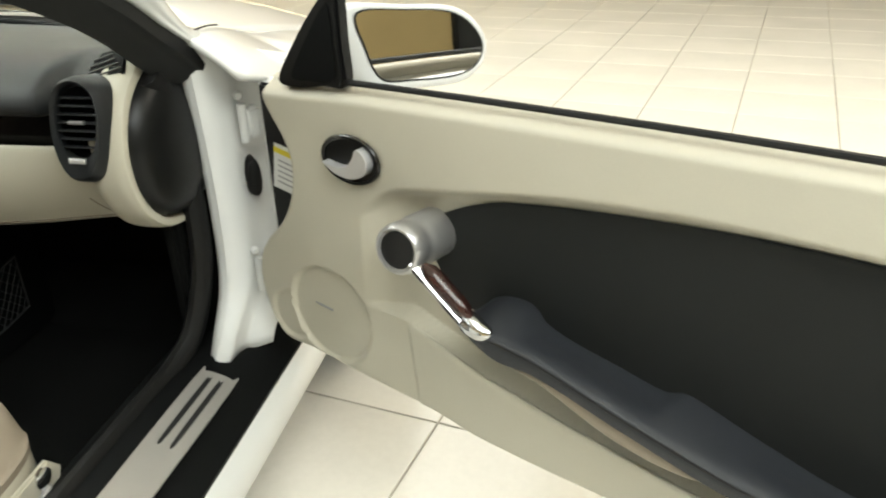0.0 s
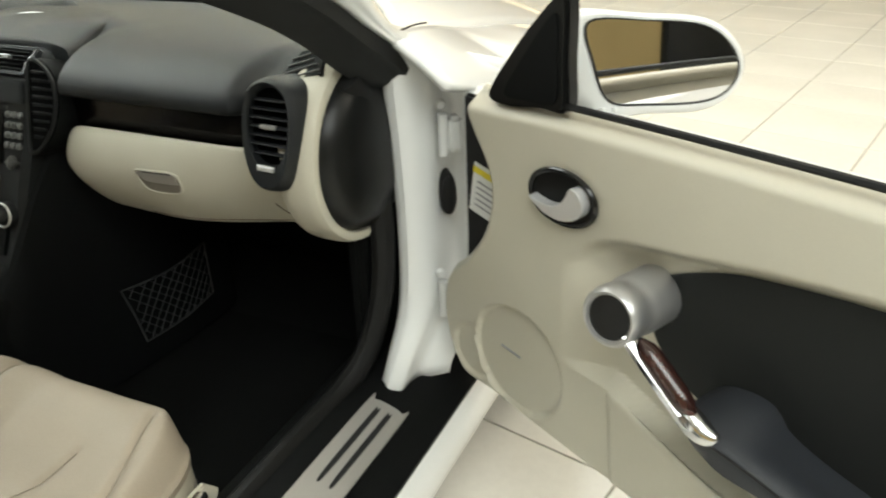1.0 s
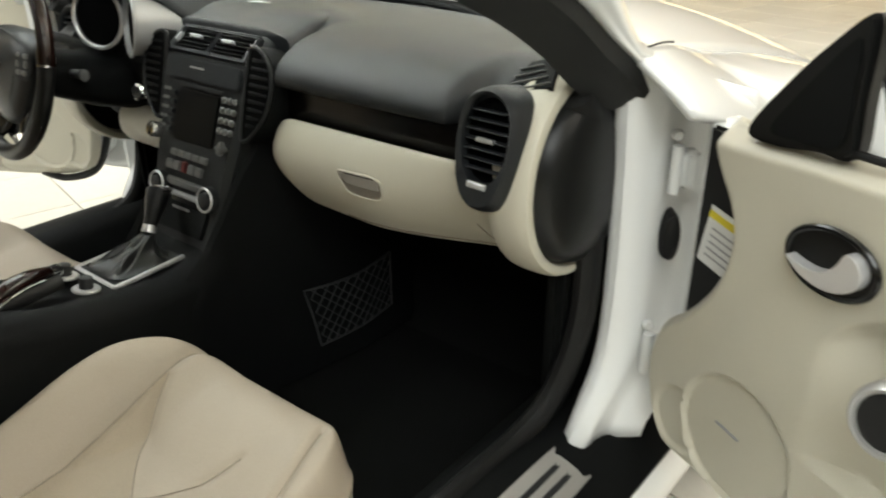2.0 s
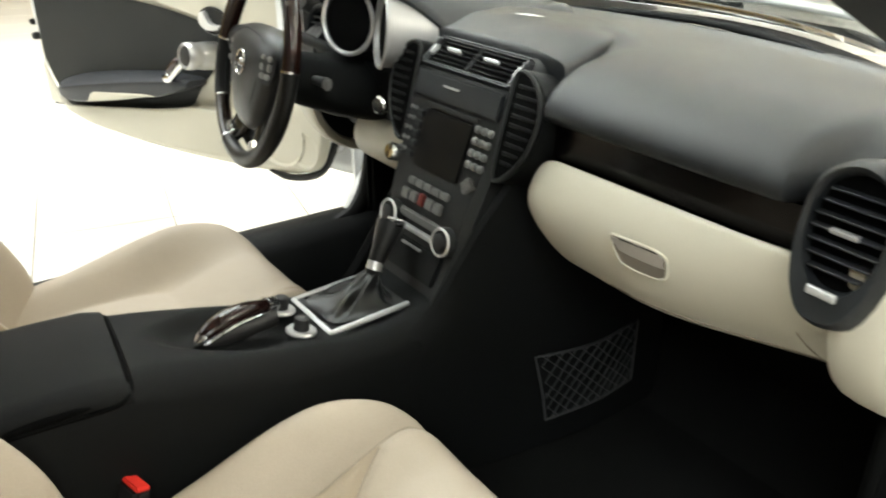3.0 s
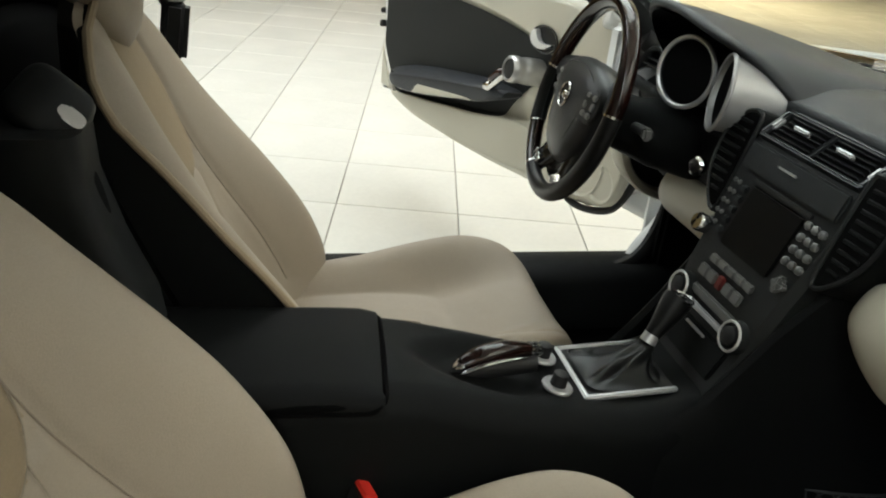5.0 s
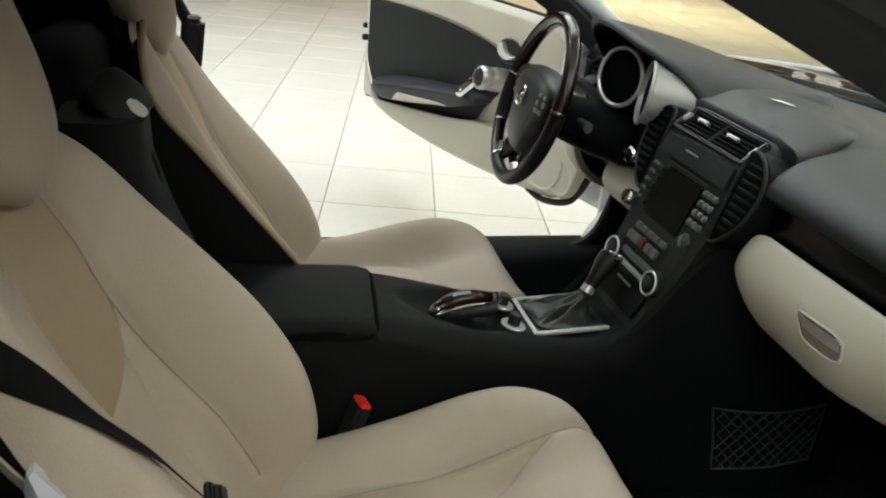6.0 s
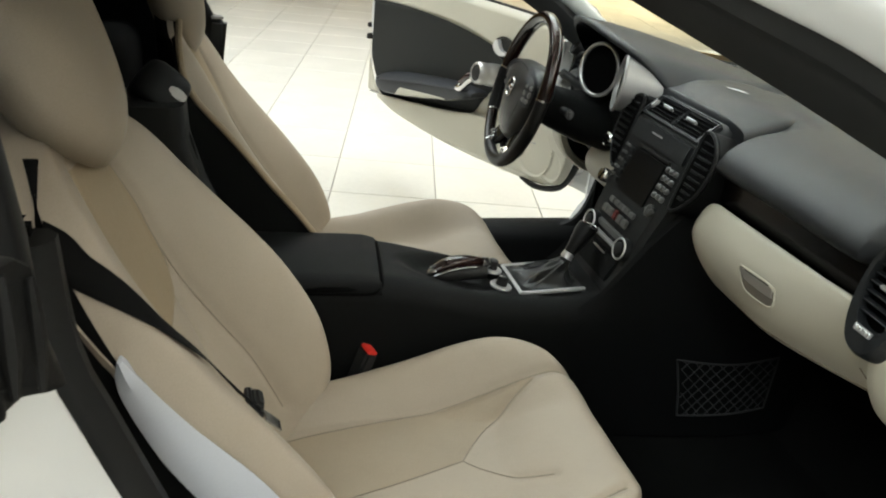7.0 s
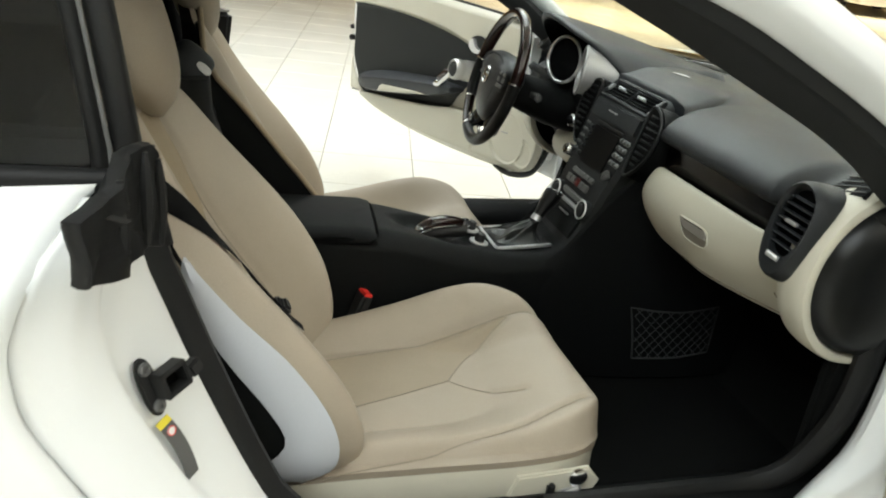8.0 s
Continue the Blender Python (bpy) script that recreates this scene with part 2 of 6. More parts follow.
# ---- showroom ----
def showroom():
    TURN_T, SIDE = radians(-12.0), 0.45
    ca, sa = math.cos(TURN_T), math.sin(TURN_T)
    floor = part("floor", rbox(35, 33, 0.1, 0, Matrix.Translation((-5.0, 6.5, -0.056))), GROUT, None, smooth=False)
    tagged(floor, "glossy cream tiled showroom floor with beige joints", "floor", kind="structure")
    tile = prism([(-0.2225, -0.2225), (0.2225, -0.2225), (0.2225, 0.2225), (-0.2225, 0.2225)], 0.006, None, 0.0012, 1)
    me = bpy.data.meshes.new("tile")
    tile.to_mesh(me)
    tile.free()
    me.materials.append(TILE)
    near, rest = [], []
    for i in range(-64, 46):
        for j in range(-46, 64):
            u, v = (i + 0.5) * SIDE, (j + 0.5) * SIDE
            x, y = -1.74 + u * ca - v * sa, 0.303 + u * sa + v * ca
            if not (-22.0 < x < 12.0 and -9.6 < y < 22.5):
                continue
            away = min(math.hypot(x + 2.2, y - 0.2), math.hypot(x - 1.6, y - 2.0))
            (near if away < 2.45 else rest).append((x, y))
    near.sort(key=lambda p: min(math.hypot(p[0] + 2.2, p[1] - 0.2), math.hypot(p[0] - 1.6, p[1] - 2.0)))
    rest += near[290:]
    for x, y in near[:290]:
        ob = new("tile", me)
        ob.matrix_local = Matrix.Translation((x, y, -0.006)) @ Matrix.Rotation(TURN_T, 4, "Z")
        ob.parent = floor
    verts, faces = [], []
    for x, y in rest:
        k = len(verts)
        for h, e in ((-0.006, 0.2225), (-0.001, 0.2225), (0.0, 0.2213)):
            for a, b in ((-e, -e), (e, -e), (e, e), (-e, e)):
                verts.append((x + a * ca - b * sa, y + a * sa + b * ca, h))
        for r in (0, 4):
            for q in range(4):
                faces.append((k + r + q, k + r + (q + 1) % 4, k + r + 4 + (q + 1) % 4, k + r + 4 + q))
        faces.append((k + 8, k + 9, k + 10, k + 11))
    far = bpy.data.meshes.new("far_tiles")
    far.from_pydata(verts, [], faces)
    far.materials.append(TILE)
    ob = new("far_tiles", far)
    ob.parent = floor
    tagged(ob, kind="stuff")
    for name, size, at in (("wall_north", (35, 0.2, 4), (-5.0, 22.9, 2)), ("wall_south", (35, 0.2, 4), (-5.0, -9.9, 2)),
                           ("wall_east", (0.2, 33, 4), (12.4, 6.5, 2)), ("wall_west", (0.2, 33, 4), (-22.4, 6.5, 2))):
        # East wall is unseen, kept pale so the side glass reflects neutral grey.
        pale = name == "wall_east"
        tagged(part(name, rbox(*size, 0, Matrix.Translation(at)), CEIL if pale else WALL, smooth=False), "unseen white wall for neutral reflections" if pale else "warm ochre painted showroom wall", "wall", kind="structure")
    tagged(part("ceiling", rbox(36, 34, 0.2, 0, Matrix.Translation((-5.0, 6.5, 4.1))), CEIL, smooth=False), "plain white showroom ceiling", "ceiling", kind="structure")
    # made-up dark panels in the south wall, darkening the door mirror's reflection
    gate = part("mirror_dark_panel", merge(*[rbox(0.09, 0.08, 2.7, 0.01, pose(x, -9.76, 1.35)) for x in (8.15, 9.6, 11.05)], rbox(2.99, 0.08, 0.09, 0.01, pose(9.6, -9.76, 2.745)), rbox(2.99, 0.08, 0.16, 0.01, pose(9.6, -9.76, 0.08))), RUBBER, None, smooth=False)
    tagged(gate, "dark made-up panels for the mirror reflection", "door", kind="structure")
    for x in (8.875, 10.325):
        part("pane", rbox(1.37, 0.012, 2.54, 0.002, pose(x, -9.77, 1.43)), GLOSS, gate, "dark pane for the mirror reflection")
    tagged(part("baseboard", rbox(30.5, 0.02, 0.10, 0.004, pose(-7.2, -9.79, 0.05)), DARK, None), "dark skirting along the ochre wall", "baseboard", kind="structure")


# ---- seats ----
def fold(lines, deep=0.0064, puff=0.0065):
    """The dip of padded leather along its seams, as a function of the place in plan."""
    a, b = [], []
    for line in lines:
        pts = spline([(p, q, 0) for p, q in line], 6)
        a += [(p.x, p.y) for p in pts[:-1]]
        b += [(p.x, p.y) for p in pts[1:]]
    a, b = np.array(a), np.array(b)
    ab = b - a
    n = np.maximum((ab ** 2).sum(1), 1e-9)

    def f(x, y):
        p = np.array((x, y)) - a
        k = np.clip((p * ab).sum(1) / n, 0, 1)
        d = math.sqrt((((p - ab * k[:, None]) ** 2).sum(1)).min())
        return puff * (1 - math.exp(-d / 0.030)) - puff * 0.7 - deep * math.exp(-(d / 0.0068) ** 2)
    return f


def seat(side, shift):
    """A seat on the right (side 1) or the left (side -1), moved forward by shift."""
    cx = 0.36
    flip = side < 0
    S = thing("bucket_seat", "cream leather bucket seat with stitched seams" if side > 0 else "cream leather driver's bucket seat set further forward", "seat", (0.36 * side, -0.25 + shift, 0.16), "pair of bucket seats")
    low_move, high_move = Matrix.Translation((0, shift * 0.5, 0)), Matrix.Translation((0, shift, 0))
    stage = [low_move]

    def add(name, bm, mat, parent=S, label=""):
        bm.transform(stage[0])
        return part(name, bm, mat, parent, label, flip=flip)

    # cushion
    hw = ease((-0.56, -0.45, -0.2, -0.1, -0.03, 0.02, 0.05, 0.075, 0.09), (0.19, 0.222, 0.246, 0.248, 0.238, 0.212, 0.178, 0.128, 0.065))
    zc = ease((-0.56, -0.4, -0.25, -0.12, 0.0, 0.05, 0.09), (0.35, 0.355, 0.367, 0.390, 0.430, 0.428, 0.372))
    bol = ease((-0.56, -0.4, -0.25, -0.1, 0.0, 0.05, 0.09), (0.05, 0.06, 0.070, 0.071, 0.036, 0.011, 0.0))
    crease = ease((-0.56, -0.4, -0.1, 0.0, 0.05, 0.09), (0.34, 0.366, 0.378, 0.372, 0.35, 0.315))
    seams = [[(0.268, -0.50), (0.255, -0.38), (0.243, -0.27), (0.233, -0.165), (0.225, -0.06), (0.218, 0.02), (0.222, 0.062)],
             [(0.446, -0.49), (0.418, -0.378), (0.397, -0.288), (0.366, -0.186)],
             [(0.366, -0.186), (0.336, -0.164), (0.292, -0.126), (0.250, -0.070), (0.226, -0.026)],
             [(0.366, -0.186), (0.390, -0.160), (0.416, -0.115), (0.437, -0.058)],
             [(0.59, -0.49), (0.586, -0.401), (0.577, -0.277), (0.556, -0.156), (0.532, -0.06), (0.505, 0.03)]]
    seams[4] = seams[4][:3 if flip else 6]
    strong, weak = fold(seams[:3] + seams[4:]), fold(seams[3:4], 0.0 if flip else 0.0040, 0.0)

    def dip(x, y):
        return strong(x, y) + weak(x, y)

    def top(u, y):
        a = abs(u)
        base = zc(y) + bol(y) * ((1.0 if flip else 0.85 - 0.5 * sstep(-0.40, -0.05, y)) if u > 0 else 1.0 + 0.25 * sstep(-0.40, -0.08, y)) * sstep(0.30 if u < 0 else 0.34, 0.84, a) - 0.060 * sstep(0.82, 1.0, a) ** 1.4
        return base + dip(cx + hw(y) * u, y)

    loops = []
    ys = [-0.56 + 0.65 * k / 120 for k in range(121)]
    for y in ys:
        loop = []
        for i in range(129):
            u = -1 + 2 * i / 128
            loop.append((cx + hw(y) * u, y, max(top(u, y), crease(y) + 0.012)))
        for i in range(9):
            u = 1 - 2 * i / 8
            loop.append((cx + hw(y) * u * 0.985, y, crease(y) - 0.004))
        loops.append(loop)
    loops_top = loops
    cushion = add("cushion", loft(loops), LEATHER)
    def skin(x, y):
        """Height of the finished cushion at a place in plan."""
        j = min(119, max(0, int((y + 0.56) / 0.65 * 120)))
        h = []
        for row in (j, j + 1):
            f = min(127.999, max(0.0, ((x - cx) / hw(ys[row]) + 1) * 64))
            i = int(f)
            h.append(loops_top[row][i][2] * (1 - f + i) + loops_top[row][i + 1][2] * (f - i))
        k = (y - ys[j]) / (ys[j + 1] - ys[j])
        return h[0] * (1 - k) + h[1] * k

    # darker middle between two seams, behind the V
    cushion.data.materials.append(SUEDE)
    left = ease((-0.50, -0.38, -0.27, -0.165, -0.06, 0.02), (0.268, 0.255, 0.243, 0.233, 0.225, 0.218))
    right = ease((-0.49, -0.378, -0.288, -0.186), (0.446, 0.418, 0.397, 0.366))
    stop = ease((0.226, 0.250, 0.292, 0.336, 0.366, 0.40), (-0.026, -0.070, -0.126, -0.164, -0.186, -0.20))
    for p in cushion.data.polygons:
        x, y = abs(p.center.x), p.center.y - stage[0].translation.y
        if p.center.z > crease(y) + 0.01 and left(y) < x < (right(y) if y < -0.186 else 0.40) and y < (stop(x) if x < 0.366 else -0.186):
            p.material_index = 1
    for line in seams[:3] + seams[4:] if flip else seams:
        pts = [(p.x, p.y, skin(p.x, p.y) + 0.0008) for p in spline([(a, b, 0) for a, b in line], 10)]
        add("seam", tube(pts, 0.0011 if line is not seams[3] else 0.0008, 6), SEAM, cushion)

    # plastic valance under the cushion
    loops = []
    for y in [-0.56 + 0.63 * k / 18 for k in range(19)]:
        w = hw(y) - 0.004
        z1 = crease(y) - 0.004
        z0 = 0.23
        loops.append([(cx - w, y, z0), (cx - w, y, z1), (cx + w, y, z1), (cx + w + 0.004, y, (z0 + z1) / 2 + 0.02), (cx + w - 0.02, y, z0)])
    valance = add("valance", loft(loops), TRIM, S, "cream plastic seat base cover")
    add("switch_panel", prism([(-0.10, -0.03), (0.06, -0.03), (0.075, 0.0), (0.05, 0.03), (-0.08, 0.022)], 0.008,
                              frame_at((cx + 0.246, -0.05, 0.335), (0, 1, 0), (1, 0, 0)), 0.003), TRIM, valance)
    add("seat_switch", rbox(0.012, 0.05, 0.016, 0.005, pose(cx + 0.258, -0.035, 0.322, 12)), SILVER, valance, "silver seat switch")
    add("switch_button", lathe([(0.0, 0), (0.016, 0.0), (0.017, 0.006), (0.012, 0.009), (0, 0.009)], pose(cx + 0.252, -0.02, 0.348, 0, 90)), CHROME, valance)
    add("switch_rocker", rbox(0.014, 0.014, 0.028, 0.004, pose(cx + 0.256, -0.068, 0.327)), DARK, valance)
    for dx in (-0.18, 0.18):
        add("seat_rail", rbox(0.05, 0.56, 0.05, 0.006, pose(cx + dx, -0.27, 0.225)), DARK, S)

    stage[0] = high_move
    # backrest
    bw = ease((0.33, 0.37, 0.43, 0.55, 0.68, 0.78, 0.86, 0.91, 0.945, 0.965), (0.17, 0.222, 0.245, 0.252, 0.246, 0.232, 0.205, 0.165, 0.11, 0.03))
    bi = ease((0.33, 0.37, 0.43, 0.55, 0.68, 0.78, 0.86, 0.91, 0.945, 0.965), (0.17, 0.222, 0.248, 0.262, 0.266, 0.256, 0.232, 0.19, 0.125, 0.03))
    if flip:
        bi = ease((0.33, 0.37, 0.43, 0.55, 0.68, 0.78, 0.86, 0.91, 0.945, 0.965), (0.17, 0.222, 0.248, 0.260, 0.258, 0.248, 0.228, 0.205, 0.165, 0.05))
    prot = ease((0.33, 0.37, 0.43, 0.50, 0.56, 0.64, 0.70, 0.76, 0.81, 0.88, 0.94), (0.03, 0.09, 0.124, 0.130, 0.120, 0.092, 0.066, 0.042, 0.028, 0.015, 0.0))
    proi = ease((0.33, 0.37, 0.43, 0.50, 0.56, 0.64, 0.70, 0.76, 0.81, 0.88, 0.94), (0.03, 0.092, 0.134, 0.153, 0.155, 0.138, 0.113, 0.084, 0.062, 0.036, 0.0))
    high = proi
    if flip:
        proi = ease((0.33, 0.37, 0.43, 0.50, 0.56, 0.64, 0.70, 0.76, 0.81, 0.88, 0.94), (0.03, 0.08, 0.106, 0.110, 0.098, 0.072, 0.052, 0.038, 0.029, 0.018, 0.0))
    thick = ease((0.33, 0.5, 0.8, 0.94), (0.03, 0.06, 0.07, 0.03))
    half = [[(0.285, 0.905), (0.262, 0.81), (0.262, 0.75), (0.258, 0.685), (0.246, 0.60), (0.236, 0.52), (0.232, 0.42)],
            [(0.262, 0.76), (0.264, 0.715), (0.276, 0.684), (0.305, 0.668), (0.36, 0.663)],
            [(0.292, 0.673), (0.300, 0.60), (0.300, 0.53), (0.296, 0.42)]]
    lines = half + [[(0.72 - p, q) for p, q in line] for line in half]
    dent = fold(lines)

    def yc(z):
        return -0.50 - 0.42 * (z - 0.40)

    def wide(u, z):
        return bw(z) if u > 0 else bi(z)

    def face(u, z):
        a = abs(u)
        q = prot(z) if u > 0 else proi(z)
        return yc(z) + q * sstep(0.28, 0.82, a) - (0.06 if not flip else 0.012 + 0.048 * sstep(0.95, 0.80, z)) * sstep(0.82, 1.0, a) ** 1.5 + dent(cx + wide(u, z) * u, z)

    loops = []
    for k in range(111):
        z = 0.33 + 0.635 * k / 110
        loop = []
        for i in range(129):
            u = -1 + 2 * i / 128
            loop.append((cx + wide(u, z) * u, face(u, z), z))
        back = yc(z) - thick(z)
        for i in range(11):
            u = 1 - 2 * i / 10
            loop.append((cx + wide(u, z) * u * 0.96, back + 0.03 * abs(u) ** 3, z))
        loops.append(loop)
    back = add("backrest", loft(loops), LEATHER)
    # tan centre panel, which tapers to a point
    upper, lower = ease((0.75, 0.81, 0.905), (0.262, 0.262, 0.285)), ease((0.663, 0.668, 0.684, 0.715, 0.76), (0.36, 0.305, 0.276, 0.264, 0.262))
    back.data.materials.append(TAN)
    for p in back.data.polygons:
        q = p.center
        if 0.663 < q.z < 0.90 and abs(abs(q.x) - cx) < cx - (upper(q.z) if q.z > 0.76 else lower(q.z)) and q.y - stage[0].translation.y > yc(q.z) - 0.012:
            p.material_index = 1
    for line in lines:
        pts = []
        for p in spline([(a, b, 0) for a, b in line], 8):
            u = (p.x - cx) / (bw(p.y) if p.x > cx else bi(p.y))
            pts.append((p.x, face(u, p.y) + 0.0008, p.y))
        add("seam", tube(pts, 0.0013, 6), SEAM, back)
    # black shell round the back, with a brown welt along its inner edge
    loops, rims = [], []
    rim_on = ease((0.36, 0.50, 0.60, 0.72, 0.80, 0.94), (0.022, 0.026, 0.008, -0.014, -0.030, -0.06))
    driver_rim = ease((0.36, 0.45, 0.50, 0.55, 0.626, 0.682, 0.74, 0.796, 0.83, 0.878, 0.918, 0.957), (-0.44, -0.420, -0.428, -0.452, -0.508, -0.556, -0.603, -0.652, -0.686, -0.712, -0.718, -0.722))
    for k in range(25):
        z = 0.36 + (0.597 if flip else 0.575) * k / 24
        w, wi, fwd, rear = bw(z) * 0.975 + 0.006, bi(z) * 0.987 + 0.006 - (0.0 if flip else 0.05) * sstep(0.76, 0.90, z), yc(z) + prot(z) * 0.30, yc(z) - thick(z) - 0.004
        inn_ = yc(z) - 0.03
        rim = max(driver_rim(z) if flip else yc(z) - 0.06 + high(z) + rim_on(z), rear + 0.034)
        rims.append((cx - wi, rim, z))
        loops.append([(cx - wi, rim, z), (cx - wi + 0.030, inn_, z), (cx + w - 0.030, inn_, z), (cx + w - 0.002, fwd - 0.02, z), (cx + w * 0.99 - 0.002, rear + 0.03, z), (cx + w * 0.8, rear, z), (cx - wi * 0.8, rear, z), (cx - wi * 0.99, rear + 0.03, z)])
    shell = add("back_shell", loft(loops), BLACK, S, "black plastic seat back shell")
    add("welt", tube(rims, 0.0058, 8), TAN, shell, "tan welt along the seat edge")
    # grey side shell on the outer flank
    fr = ease((0.358, 0.407, 0.493, 0.596, 0.68, 0.758), (-0.478, -0.436, -0.447, -0.509, -0.587, -0.651))
    bk = ease((0.358, 0.385, 0.415, 0.440, 0.470, 0.531, 0.598, 0.647, 0.73, 0.758), (-0.49, -0.545, -0.552, -0.527, -0.516, -0.546, -0.592, -0.622, -0.658, -0.656))
    rows = []
    for k in range(25):
        z = 0.358 + 0.40 * k / 24
        w, mid = (fr(z) - bk(z)) / 2, (fr(z) + bk(z)) / 2
        rows.append([(cx + bw(z) * 0.985 + 0.006, mid - w, z), (cx + bw(z) + 0.007, mid, z), (cx + bw(z) + 0.001, mid + w, z), (cx + bw(z) - 0.02, mid, z)])
    add("side_shell", loft(rows), GREY_SIDE, back, "light grey side shell")

    # head restraint
    hh = ease((0.868, 0.90, 0.94, 0.99, 1.05, 1.10, 1.135, 1.15), (0.010, 0.070, 0.116, 0.132, 0.130, 0.114, 0.088, 0.050))
    dd = ease((0.868, 0.90, 0.95, 1.05, 1.12, 1.15), (0.010, 0.035, 0.050, 0.054, 0.045, 0.025))
    loops = []
    for k in range(26):
        z = 0.868 + 0.282 * k / 25
        y0 = -0.712 - 0.20 * (z - 0.868) if flip else -0.696 - 0.33 * (z - 0.868)
        loops.append([(cx + p[0], y0 + p[1], z + (0.0 if flip else 0.016)) for p in oval(hh(z), dd(z) * (1.0 if flip else 1.24), 40, 2.1)])
    add("headrest", loft(loops), LEATHER)
    return S


# ---- doors ----
def door(side, origin, along, car):
    """A door standing open. origin: the front foot of its inner face; along: its direction in plan, for the right-hand shape."""
    d = Vector((along[0], along[1], 0)).normalized()
    inn = Vector((d.y, -d.x, 0))  # towards the cabin
    if inn.y > 0:
        inn = -inn
    o = Vector((origin[0], origin[1], 0))
    flip = side < 0
    def at(s, z, w=0.0):
        if flip:
            s += 0.045 * sstep(0.7, 1.36, s)
        p = o + d * s + inn * w
        return Vector((p.x, p.y, z))

    def m_at(s, z, w=0.0):
        return frame_at(at(s, z, w), d, inn)

    def add(name, bm, mat, parent=None, label="", **k):
        return part(name, bm, mat, parent, label, flip=flip, **k)

    # frame_at(u=d, w=inn): v = inn x d points up or down; keep the sign
    vs = 1 if inn.cross(d).z > 0 else -1
    zb = ease((0.10, 0.22, 0.35, 0.65, 0.95, 1.12, 1.24, 1.31, 1.345), (0.326, 0.312, 0.302, 0.288, 0.29, 0.312, 0.36, 0.46, 0.58))
    zt = ease((0.04, 0.11, 0.24, 0.6, 1.0, 1.25, 1.345), (0.856, 0.860, 0.868, 0.874, 0.875, 0.868, 0.85))
    zu = ease((0.33, 0.36, 0.40, 0.5, 0.62, 0.83, 1.0, 1.2, 1.33), (0.672, 0.690, 0.705, 0.728, 0.744, 0.760, 0.765, 0.76, 0.745))
    zl = ease((0.33, 0.43, 0.585, 0.68, 0.81, 1.0, 1.2, 1.33), (0.494, 0.458, 0.420, 0.402, 0.380, 0.362, 0.365, 0.40))
    if flip:
        zl = ease((0.33, 0.50, 0.576, 0.69, 0.85, 0.92, 1.03, 1.22, 1.33), (0.468, 0.460, 0.444, 0.424, 0.402, 0.391, 0.376, 0.347, 0.336))

    low = 0.030 if not flip else 0.012
    # outer skin, which carries all the rest
    def outer(u, v):
        s = (-0.05 if flip else -0.012) + (1.415 if flip else 1.377) * u
        lo, hi = zb(max(s, 0.1)) + low, zt(s) - 0.030
        z = lo + (hi - lo) * v
        return at(s, z, -0.075 - 0.055 * math.sin(math.pi * (0.12 + 0.70 * v)))

    D = add("door", sheet(outer, 60, 16), PAINT, car, "white door standing open with cream and black inner panel")
    mod = D.modifiers.new("thick", "SOLIDIFY")
    mod.thickness = 0.01

    zr = ease((0.237, 0.318, 0.435, 0.615, 0.80, 0.99, 1.33), (0.672, 0.717, 0.740, 0.767, 0.778, 0.777, 0.760))
    edge_s = ease((0.326, 0.345, 0.37, 0.41, 0.47, 0.52, 0.55, 0.58, 0.63, 0.68, 0.73, 0.77, 0.80, 0.83, 0.858),
                  (0.100, 0.045, 0.010, -0.014, -0.027, -0.020, -0.002, 0.030, 0.066, 0.086, 0.090, 0.076, 0.056, 0.040, 0.036))

    def relief(s, z):
        upper = (zr(s) + 0.004 - z) / 0.030
        front = (s - 0.243) / 0.085
        inside = 1 - math.hypot(max(0.0, 1 - max(0.0, upper)), max(0.0, 1 - max(0.0, front)))
        w = -0.034 * sstep(0.0, 1.0, max(0.0, inside)) * sstep(0.0, 0.012, z - zl(s))
        rim = min(z - zb(s), (zt(s) - z) * 1.6, 1.352 - s)
        w -= 0.035 * (1 - sstep(0.0, 0.045, rim)) ** 1.5
        w -= 0.022 * (1 - sstep(0.0, 0.020, s - edge_s(z))) ** 1.5
        # speaker rounds, slightly sunk
        r = math.hypot((s - 0.157) / 0.098, (z - 0.445) / 0.097)
        w -= 0.0100 * sstep(1.0, 0.92, r)
        r2 = math.hypot((s - 0.058) / 0.052, (z - 0.416) / 0.054)
        w -= 0.006 * sstep(1.0, 0.86, r2) * sstep(0.98, 1.04, r)
        return w

    def skin(u, v):
        s = -0.02 + 1.365 * u
        z = zb(s) + (zt(s) - zb(s)) * v
        for _ in range(3):
            e = edge_s(z)
            s = e + (1.345 - e) * u
            z = zb(s) + (zt(s) - zb(s)) * v
        return at(s, z, relief(s, z))

    bm = sheet(skin, 330, 150)
    panel = add("inner_panel", bm, TRIM, D, "cream inner door panel")
    mod = panel.modifiers.new("thick", "SOLIDIFY")
    mod.thickness, mod.offset = 0.012, -1

    # map pocket with a clean lip, standing proud of the panel
    def pocket(u, v):
        s = 0.337 + 0.985 * u + 0.020 * (1 - u) ** 6 * (1 - v)
        lo, hi = zb(s) + 0.006, zl(s) + 0.012 * sstep(0.33, 0.46, s)
        z = lo + (hi - lo) * v
        out = sstep(0.0, 0.16, u) * sstep(0.0, 0.22, v) * sstep(1.0, 0.9, u)
        return at(s, z, relief(s, min(z, zl(s) - 0.001)) + 0.0025 + 0.016 * out - 0.004 * sstep(0.955, 1.0, v))
    pk = add("map_pocket", sheet(pocket, 120, 36), TRIM, D, "cream door map pocket with rounded lip")
    mod = pk.modifiers.new("thick", "SOLIDIFY")
    mod.thickness, mod.offset = 0.005, -1

